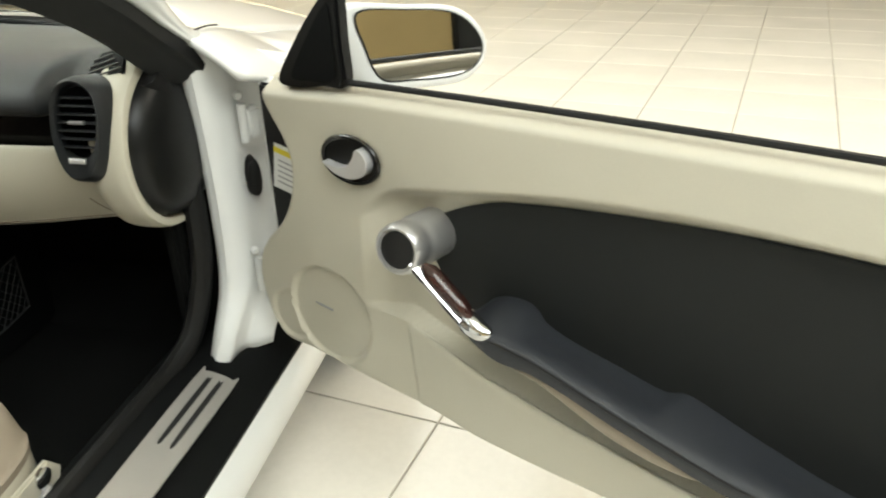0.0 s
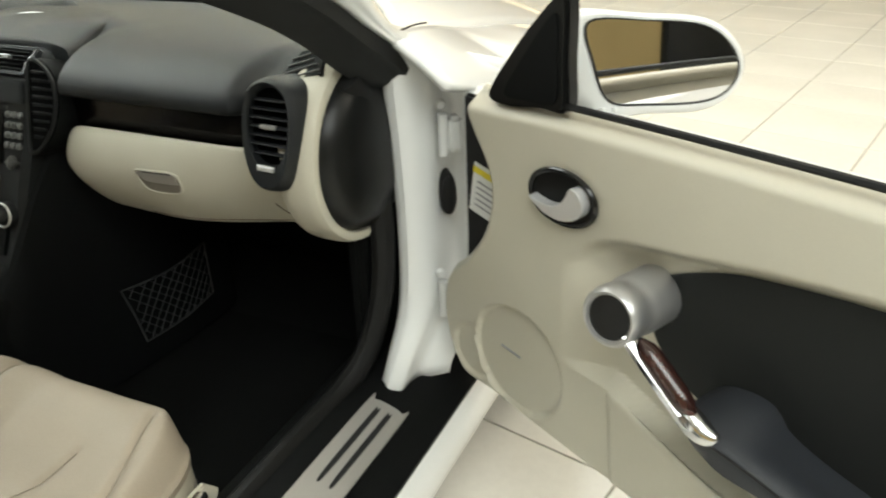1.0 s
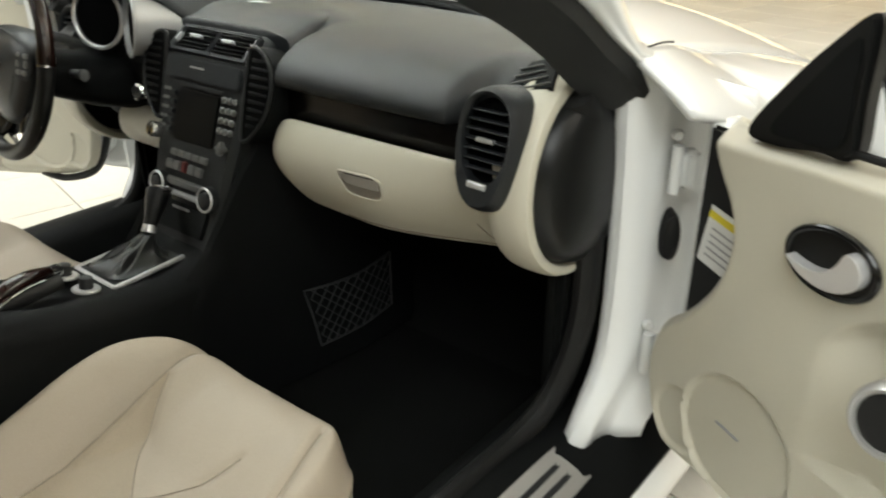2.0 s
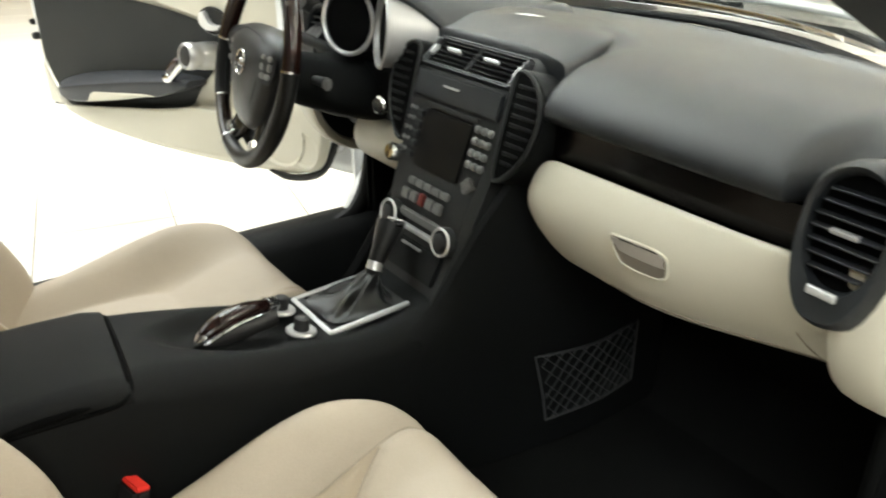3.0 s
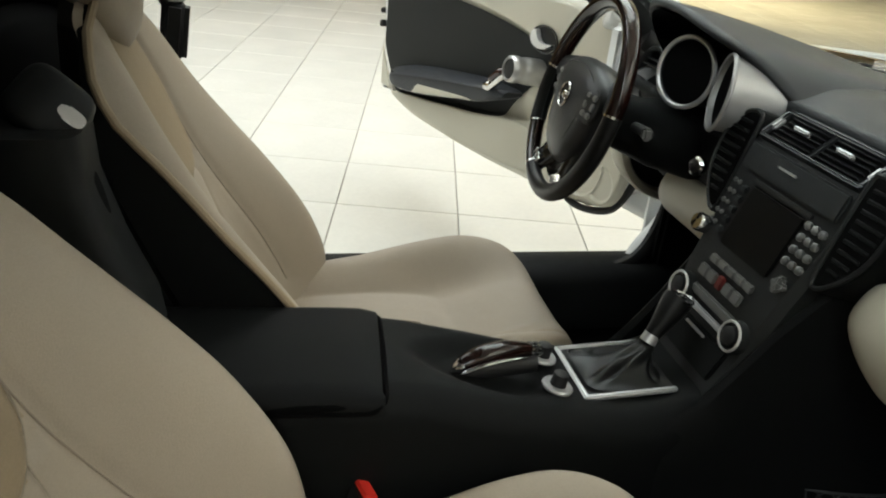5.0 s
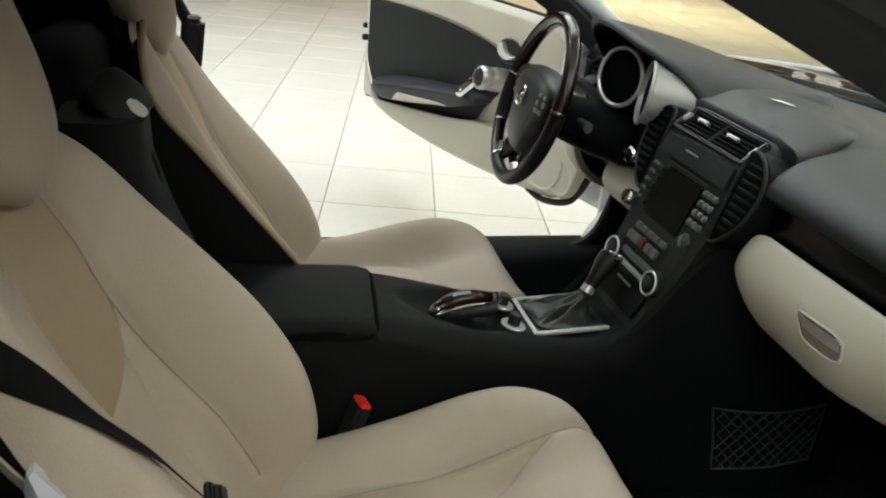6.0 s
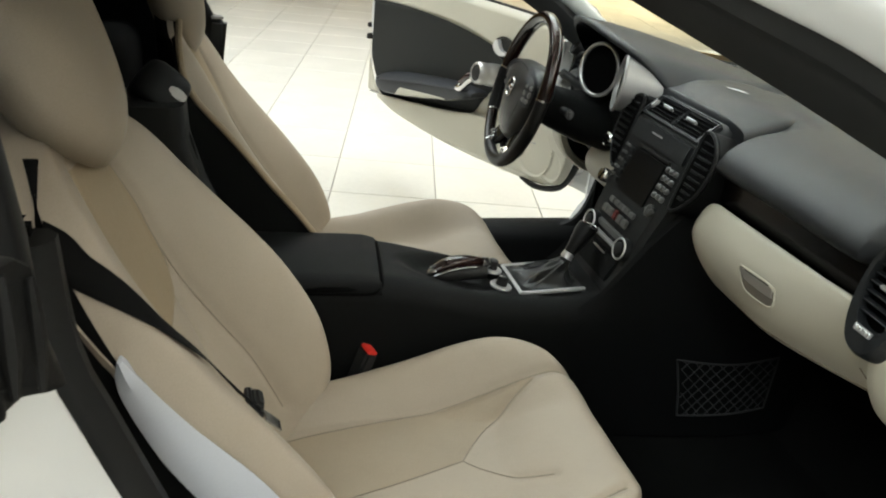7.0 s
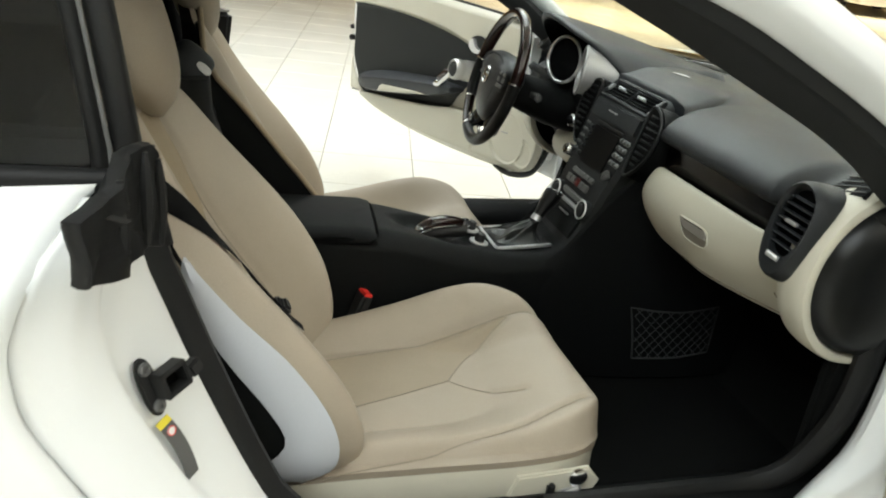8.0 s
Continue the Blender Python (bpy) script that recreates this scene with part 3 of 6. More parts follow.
    az = ease((0.475, 0.50, 0.535, 0.617, 0.743, 0.891, 1.1, 1.24), (0.556, 0.562, 0.565, 0.553, 0.518, 0.484, 0.458, 0.446))
    aw = ease((0.475, 0.51, 0.55, 0.66, 0.8, 0.9, 1.1, 1.24), (0.045, 0.066, 0.070, 0.072, 0.074, 0.076, 0.066, 0.03))
    ah = ease((0.475, 0.51, 0.55, 0.61, 0.74, 0.84, 1.1, 1.24), (0.012, 0.024, 0.038, 0.030, 0.029, 0.030, 0.028, 0.012))
    hb = ease((0.475, 0.49, 0.525, 0.560, 0.575, 0.62, 0.70, 0.765, 0.790, 0.82, 0.90, 1.0, 1.24), (0.0, 0.010, 0.015, 0.012, -0.006, -0.016, -0.012, -0.008, 0.006, 0.006, -0.006, -0.022, -0.030))

    if flip:
        az = ease((0.475, 0.50, 0.574, 0.743, 0.95, 1.10, 1.22), (0.552, 0.556, 0.549, 0.523, 0.484, 0.450, 0.425))
        ah = ease((0.475, 0.50, 0.574, 0.65, 0.77, 0.95, 1.05, 1.14, 1.22), (0.012, 0.028, 0.046, 0.050, 0.056, 0.058, 0.050, 0.030, 0.012))
        hb = ease((0.475, 0.55, 0.63, 0.80, 0.97, 1.22), (0.0, 0.004, 0.014, 0.022, 0.028, 0.034))
    inlo = ease((0.365, 0.42, 0.476, 0.515, 0.540, 0.576, 0.69, 0.85, 1.03, 1.22, 1.33), (0.655, 0.598, 0.546, 0.505, 0.470, 0.446, 0.424, 0.402, 0.376, 0.347, 0.336))

    def black(u, v):
        s = 0.365 + 0.955 * u
        lo, hi = (az(s) - (0.085 if flip else 0.03)) if s > 0.5 else 0.52 - (0.05 if flip else 0.0), zu(s)
        k = math.sqrt(max(0.0, 1 - (1 - min(1, u / 0.16)) ** 2.2))
        lo2 = lo
        mid = 0.66
        lo, hi = mid + (lo2 - mid) * k, mid + (hi - mid) * max(k, 0.25)
        if flip:
            lo, hi = inlo(s), max(zu(s), inlo(s) + 0.002)
        z = lo + (hi - lo) * v
        return at(s, z, relief(s, z) + 0.003)

    add("insert", sheet(black, 120, 40), INSERT, D, "black leatherette door insert")
    # speaker badge bar
    add("speaker_badge", rbox(0.042, 0.004, 0.003, 0.001, m_at(0.155, 0.468, 0.008) @ pose(0, 0, 0, 0, 0, -6)), PRINT, D)
    # release handle in its oval bezel
    z0, s0 = (0.757, 0.247) if not flip else (0.738, 0.368)
    ring = [at(s0 + p[0], z0 + p[1], 0.006) for p in oval(0.0565, 0.0365, 40)]
    add("handle_bezel", tube(ring, 0.0040, 8, True), GLOSS, D, "dark oval handle bezel")
    add("handle_cup", merge(prism([(p[0], p[1] * vs) for p in oval(0.055, 0.035, 40)], 0.004, m_at(s0, z0, 0.001))), CAP, D)
    lever = [(-0.053, -0.008), (-0.034, -0.011), (-0.012, -0.012), (0.006, -0.006), (0.020, 0.010), (0.028, 0.026), (0.042, 0.024), (0.053, 0.008), (0.050, -0.010), (0.032, -0.024), (0.004, -0.030), (-0.028, -0.024)]
    lev = [tuple(p)[:2] for p in spline([(a * 0.88, (b * 0.88 + 0.001) * vs, 0) for a, b in lever], 4, True)]
    add("release_lever", prism(lev, 0.016, m_at(s0, z0, 0.006), 0.004), BRIGHT, D, "silver release lever")
    # tweeter
    ds, dz = (0.0, 0.0) if not flip else (0.036, -0.022)
    tw = m_at(0.380 + ds, 0.656 + dz, 0.0)
    tw = tw @ pose(0, 0, 0, -8 * vs, 6)
    t = add("tweeter", lathe([(0.040, -0.03), (0.040, 0.018), (0.0385, 0.030), (0.0365, 0.034), (0.0365, 0.046), (0.0390, 0.050), (0.0395, 0.066), (0.0380, 0.074), (0.0335, 0.079), (0.0305, 0.0785), (0.0300, 0.074), (0.0, 0.073)], tw, 44), SILVER, D, "silver tweeter pod on the pull handle")
    add("tweeter_grille", lathe([(0.0, 0.0775), (0.020, 0.0770), (0.0285, 0.0750)], tw, 32), DARK, D)
    # pull bar from the tweeter to the armrest
    a, b = at(0.412 + ds, 0.652 + dz, 0.062), at(0.512 + 0.4 * ds, 0.572 + 0.3 * dz, 0.062)
    add("pull_bar", tube([a + (b - a) * (k / 8) - d * 0.004 - V(0, 0, 0.005) for k in range(9)], [0.0095] * 9, 10, flat=1.5, up=inn), CHROME, D, "chrome pull bar")
    add("wood_inlay", tube([a + (b - a) * (0.10 + k / 10) + inn * 0.004 + d * 0.007 + V(0, 0, 0.008) for k in range(9)], [0.004, 0.011, 0.0125, 0.0125, 0.0125, 0.0125, 0.0125, 0.011, 0.004], 10, flat=1.1, up=inn), RED_WOOD, D, "dark red-brown wood inlay")
    add("bar_foot", tube(spline([b + (a - b) * 0.16, b + (a - b) * 0.04, b + d * 0.010 - V(0, 0, 0.003), b + d * 0.030 - V(0, 0, 0.004)], 5), [0.0125, 0.0135, 0.0145, 0.0155, 0.0160, 0.0165, 0.0165, 0.0165, 0.0160, 0.0155, 0.0150, 0.0140, 0.0125, 0.0105, 0.0080, 0.0040], 14, up=inn), CHROME, D)
    # armrest
    long = 0.765 if not flip else 0.735
    loops = []
    for k in range(77):
        s = 0.475 + long * k / 76
        tip = (1 - max(0.0, (k - 60) / 16.0) ** 2) ** 0.5
        w, z, h, back = aw(s) * tip - 0.02 * (1 - tip), az(s) - 0.012 * (1 - tip), ah(s) * (0.35 + 0.65 * tip), hb(s) * tip
        sec = [(-0.030, z - h), (w - 0.010, z - h), (w - 0.002, z - h + 0.006), (w + 0.001, z - 0.010), (w, z - 0.003), (w - 0.004, z + 0.002), (w - 0.018, z + 0.005),
               (w * 0.55, z + 0.006 + back * 0.25), (w * 0.25, z + 0.004 + back * 0.6), (0.0, z + 0.002 + back * 0.9), (-0.030, z + back)]
        loops.append([at(s, q, p) for p, q in sec])
    add("armrest", loft(loops), ARM, D, "dark blue-grey padded door armrest")
    add("seam", tube([at(s, az(s) - 0.002, aw(s) + 0.0004) for s in (0.50 + 0.02 * k for k in range(30 if flip else 36))], 0.0016, 6), DARK, D)
    # Left inlay, paler to offset its shade; right strip stands for lit panel.
    loops = []
    for k in range(21):
        if flip:
            f = k / 20
            s, r = 0.605 + 0.335 * f, 0.001 + 0.0155 * min(1.0, f * 1.1) ** 0.8 * min(1.0, max(0.0, 1 - f) / 0.10) ** 0.5
            loops.append([at(s, az(s) - ah(s) + r + 0.003 + p[1], aw(s) - 0.003 + p[0]) for p in oval(0.007, r, 14, 2.6)])
            continue
        s = 0.575 + 0.275 * k / 20
        r = 0.0015 + 0.015 * math.sin(math.pi * (k / 20) ** 1.25) ** 0.7
        loops.append([at(s, az(s) - ah(s) - r * 0.8 + p[1], aw(s) - 0.020 + p[0]) for p in oval(0.010, r, 14)])
    add("cream_strip", loft(loops), TRIM if flip else LEATHER, D, "cream strip along the armrest")
    # rubber strip, corner trim and mirror
    add("window_strip", tube([at(s, zt(s) + 0.005, -0.012) for s in (0.19 + 0.0385 * k for k in range(31))], 0.0050, 8), RUBBER, D)
    tri = spline([(0.092, 0.862, 0), (0.13, 0.853, 0), (0.19, 0.862, 0), (0.236, 0.868, 0), (0.236, 0.93, 0), (0.235, 1.0, 0), (0.222, 1.012, 0), (0.19, 0.985, 0), (0.14, 0.93, 0)], 5, True)
    add("corner_trim", prism([(p.x - 0.17, (p.y - 0.93) * vs) for p in tri], 0.022, m_at(0.17, 0.93, -0.026), 0.007), CAP, D, "black triangular mirror corner trim")
    face_ = spline([(0.128, 0.872, 0), (0.17, 0.868, 0), (0.222, 0.876, 0), (0.226, 0.93, 0), (0.222, 0.985, 0), (0.205, 0.980, 0), (0.165, 0.930, 0)], 5, True)
    add("corner_face", prism([(p.x - 0.17, (p.y - 0.93) * vs) for p in face_], 0.004, m_at(0.17, 0.93, -0.006), 0.002), BLACK, D, "matt black raised face of the corner trim")
    # painted rim that joins skin and panel all round
    loops = []
    rim = [(1.362, z) for z in (0.85, 0.76, 0.66)] + [(s, zb(s) + low + 0.004) for s in (1.35, 1.31, 1.24, 1.12, 0.95, 0.8, 0.65, 0.5, 0.35, 0.2, 0.12)]
    rim += [(0.06, 0.345 + low), (0.0, 0.39 + low), (-0.03, 0.47)] + [(q if flip else q + 0.038, z) for q, z in ((-0.045, 0.55), (-0.045, 0.70), (-0.045, 0.84))]
    bm = bmesh.new()
    prev = None
    for s, z in rim:
        cur = [bm.verts.new(at(s, z, w)) for w in (-0.048 if low > 0 else -0.02, -0.10)]
        if prev:
            bm.faces.new((prev[0], cur[0], cur[1], prev[1]))
        prev = cur
    ob = add("door_rim", bm, PAINT, D)
    mod = ob.modifiers.new("thick", "SOLIDIFY")
    mod.thickness = 0.008
    if flip:
        add("edge_seal", tube(spline([at(0.24, 0.312, -0.045), at(0.15, 0.308, -0.032), at(0.05, 0.335, -0.03), at(0.0, 0.38, -0.035), at(-0.04, 0.48, -0.04), at(-0.045, 0.60, -0.045)], 6), 0.011, 8), RUBBER, D, "black rubber edge seal")
    # lock pegs on the rear edge
    add("door_latch", rbox(0.02, 0.025, 0.03, 0.004, m_at(1.37, 0.575, -0.05)), DARK, D)
    add("latch_peg", rbox(0.016, 0.02, 0.03, 0.004, m_at(1.37, 0.625, -0.05)), DARK, D)
    # mirror
    mo = Vector((1.118, 0.505, 0.897))
    pane = [(-0.108, 0.054), (-0.031, 0.0545), (0.043, 0.046), (0.0805, 0.0195), (0.0945, -0.0145), (0.0785, -0.044), (0.043, -0.0565), (-0.028, -0.058), (-0.078, -0.0515), (-0.100, 0.0)]
    hull = [(-0.150, 0.064), (-0.031, 0.0625), (0.048, 0.0545), (0.089, 0.0265), (0.1045, -0.012), (0.090, -0.0485), (0.050, -0.0705), (-0.030, -0.074), (-0.090, -0.078), (-0.152, -0.030)]
    pane = [Vector(p[:2]) for p in spline([(a, b, 0) for a, b in pane], 5, True)]
    hull = [Vector(p[:2]) for p in spline([(a, b, 0) for a, b in hull], 5, True)]
    loops = []
    mm = frame_at(mo, (0.925, 0.38, 0), (0.378, -0.92, 0.105))
    vs_m = 1 if mm.to_3x3().col[1].z > 0 else -1
    for sc, mix, w in ((0.30, 0, -0.105), (0.62, 0, -0.085), (0.85, 0, -0.05), (0.97, 0, -0.01), (1.0, 0, 0.016), (0.995, 0, 0.028), (0.985, 0.15, 0.036), (1.0, 0.55, 0.039), (1.0, 0.90, 0.0385), (1.0, 1.02, 0.030)):
        loops.append([mm @ Vector((q.x, q.y * vs_m, w)) for q in (h.lerp(p, mix) * sc for h, p in zip(hull, pane))])
    add("door_mirror", loft(loops), PAINT, D, "white door mirror housing")
    glass_o = [tuple(p) for p in pane]
    gm = mm @ Matrix.Translation((0, 0, 0.0335))
    add("mirror_glass", prism([(x, y * vs_m) for x, y in glass_o], 0.003, gm), MIRROR, D, "mirror glass", smooth=False)
    add("mirror_seal", tube([gm @ Vector((x * 1.005, y * 1.005 * vs_m, 0.0035)) for x, y in glass_o], 0.0018, 6, True), FASCIA, D, "dark mirror glass surround")
    add("mirror_arm", rbox(0.06, 0.03, 0.05, 0.012, frame_at(at(0.19, 0.838, -0.14), d, inn)), PAINT, D)
    # warning label on the front edge
    if not flip:
        lab = m_at(0.062, 0.690, -0.034) @ Matrix.Rotation(radians(-10 * vs), 4, 'Z') @ Matrix.Diagonal((0.75, 0.85, 1, 1))
        add("label", prism([(-0.05, -0.050), (0.05, -0.050), (0.05, 0.050), (-0.05, 0.050)], 0.001, lab), STICKER, D, "white and yellow warning label", smooth=False)
        add("yellow_band", prism([(-0.05, -0.006), (0.05, -0.006), (0.05, 0.006), (-0.05, 0.006)], 0.0016, lab @ Matrix.Translation((0, 0.036 * vs, 0))), YELLOW, D, smooth=False)
        for k in range(5):
            add("print_bar", rbox(0.07, 0.003, 0.001, 0, lab @ Matrix.Translation((0, (0.015 - 0.012 * k) * vs, 0.0012))), PRINT, D, smooth=False)
    add("edge_gasket", rbox(0.105, 0.28, 0.012, 0.005, m_at(0.058, 0.70, -0.042)), DARK, D, "black front edge gasket")
    return D


# ---- steering wheel ----
def steering_wheel():
    C = Vector((-0.42, 0.12, 0.808))
    tilt, yaw = radians(15), radians(-5)
    n = Vector((math.sin(yaw) * math.cos(tilt), -math.cos(yaw) * math.cos(tilt), math.sin(tilt)))
    m = frame_at(C, (math.cos(yaw), math.sin(yaw), 0), n)  # own y is up in the wheel's plane
    W = thing("steering_wheel", "four-spoke steering wheel with dark wood and black leather rim", "steering wheel", C)
    R = 0.1725

    def arc(a0, a1, k=28, lift=0.0, r=R):
        return [m @ Vector((r * math.cos(radians(a)), r * math.sin(radians(a)), lift)) for a in (a0 + (a1 - a0) * i / k for i in range(k + 1))]

    def grip(a0, a1):
        """Rim thickness, a little fuller at the thumb rests."""
        return [0.0145 + 0.0010 * math.exp(-((a % 180 - 150) / 22) ** 2) for a in (a0 + (a1 - a0) * i / 28 for i in range(29))]

    for a0, a1, mat, lab in ((6, 174, WOOD, "polished dark wood rim section"), (174, 212, LEATHER_RIM, "black leather rim section"),
                             (212, 246, WOOD, "polished dark wood rim section"), (246, 366, LEATHER_RIM, "black leather rim section")):
        rim = part("rim", tube(arc(a0, a1), grip(a0, a1), 16, flat=1.1), mat, W, lab)
        if mat is LEATHER_RIM:
            part("rim_stitching", tube(arc(a0, a1, r=R - 0.0150), 0.0010, 6), PAD, rim)
    for a in (6, 174, 212, 246):
        part("rim_band", tube(arc(a - 0.6, a + 0.6, 2), 0.0154, 16, flat=1.1), CHROME, W)
    # padded cover: broad shoulders, narrowing downwards
    half = [(0.0, 0.070), (0.055, 0.068), (0.100, 0.055), (0.122, 0.034), (0.116, 0.010), (0.100, -0.022), (0.080, -0.060), (0.056, -0.096), (0.026, -0.114), (0.0, -0.117)]
    hub = [(p.x, p.y) for p in spline([(x, y, 0) for x, y in half + [(-x, y) for x, y in half[-2:0:-1]]], 5, True)]
    loops = [[m @ Vector((x * k, y * k - 0.004 * (1 - k), w)) for x, y in hub] for k, w in ((0.72, -0.050), (0.97, -0.036), (1.0, -0.018), (0.985, -0.006), (0.93, 0.004), (0.80, 0.014), (0.55, 0.021), (0.25, 0.024), (0.06, 0.0245))]
    pad = part("airbag_pad", loft(loops), WHEEL_PAD, W, "satin charcoal airbag cover")
    # crease that sets the middle off from the shoulders
    crease = [(-0.078, 0.030), (-0.058, 0.052), (0.0, 0.060), (0.058, 0.052), (0.078, 0.030), (0.060, -0.040), (0.030, -0.088), (0.0, -0.094), (-0.030, -0.088), (-0.060, -0.040)]
    part("pad_crease", tube([m @ Vector((p.x, p.y, 0.0185 - 1.15 * (p.x ** 2 + p.y ** 2) + 0.0035)) for p in spline([(x, y, 0) for x, y in crease], 6, True)], 0.0014, 6, True), DARK, pad)
    ring = [m @ Vector((0.021 * math.cos(k), 0.021 * math.sin(k), 0.0265)) for k in (2 * math.pi * i / 28 for i in range(28))]
    part("emblem", tube(ring, 0.0026, 6, True), CHROME, pad, "round chrome emblem")
    part("emblem_boss", lathe([(0.0, 0.0235), (0.008, 0.0245), (0.006, 0.0285), (0.0, 0.0292)], m, 14), CHROME, pad)
    for sx in (-1, 1):
        sp = [m @ Vector((sx * x, y, w)) for x, y, w in ((0.085, 0.030, -0.014), (0.115, 0.030, -0.012), (0.145, 0.026, -0.008), (0.170, 0.020, -0.002))]
        part("spoke", tube(sp, [0.030, 0.026, 0.022, 0.018], 14, flat=0.42, up=n), WHEEL_PAD, W)
        # round cluster of five thumb buttons
        bm_ = m @ Matrix.Translation((sx * 0.092, 0.010, 0.006)) @ Matrix.Rotation(radians(14 * sx), 4, "Y")
        po = part("button_pad", prism(oval(0.026, 0.031, 28, 2.2), 0.006, bm_, 0.002), DARK, W, "dark oval thumb pad")
        for bx, by, w, h in ((-0.009, 0.015, 0.013, 0.010), (0.009, 0.015, 0.013, 0.010), (-0.011, 0.0, 0.010, 0.014), (0.011, 0.0, 0.010, 0.014), (-0.008, -0.016, 0.013, 0.010), (0.008, -0.016, 0.013, 0.010)):
            part("button", rbox(w, h, 0.006, 0.002, bm_ @ Matrix.Translation((bx, by, 0.0075))), THUMB, po)
        # broad lower spoke with a bright switch pair at its foot
        sp = [m @ Vector((sx * x, y, w)) for x, y, w in ((0.030, -0.070, -0.022), (0.048, -0.105, -0.018), (0.062, -0.135, -0.010), (0.074, -0.157, -0.002))]
        part("spoke", tube(sp, [0.038, 0.033, 0.028, 0.022], 14, flat=0.36, up=n), GLOSS, W)
        for k in range(3):
            part("spoke_trim", rbox(0.008, 0.016, 0.005, 0.002, m @ pose(sx * (0.050 + 0.012 * k), -0.140 + 0.005 * k, 0.004, 0, 0, sx * 25)), CHROME, W)
    part("lower_cover", loft([[m @ Vector((p[0], -0.112 + p[1], w)) for p in oval(a, b, 24, 2.6)] for a, b, w in ((0.066, 0.040, -0.045), (0.082, 0.050, -0.028), (0.078, 0.046, -0.020))]), GLOSS, W, "gloss black lower spoke cover")

    # column shroud and stalks
    def shroud(y, z, a, b):
        return [(-0.415 + p[0], y, z + p[1]) for p in oval(a, b, 24, 2.6)]
    col = thing("steering_column", "black plastic steering column shroud with stalks", "steering column", (-0.415, 0.25, 0.75))
    part("shroud", loft([shroud(0.150, 0.792, 0.050, 0.046), shroud(0.19, 0.776, 0.064, 0.050), shroud(0.26, 0.752, 0.085, 0.056), shroud(0.38, 0.735, 0.105, 0.072)]), BLACK, col)
    for sx, dz in ((-1, 0.0), (1, -0.01), (-1, -0.035)):
        part("stalk", tube([(-0.415 + sx * 0.05, 0.205, 0.79 + dz), (-0.415 + sx * 0.10, 0.200, 0.795 + dz), (-0.415 + sx * 0.135, 0.192, 0.800 + dz)], [0.008, 0.009, 0.011], 10), DARK, col)
        part("stalk_tip", rbox(0.010, 0.016, 0.022, 0.004, pose(-0.415 + sx * 0.138, 0.190, 0.800 + dz)), BUTTON, col, "dark grey stalk tip")
    part("ignition_switch", lathe([(0.016, 0), (0.017, 0.010), (0.013, 0.014), (0, 0.014)], frame_at((-0.285, 0.305, 0.735), (1, 0, 0), (0.3, -1, 0.1)), 20), CHROME, col, "chrome ignition switch")
    return W


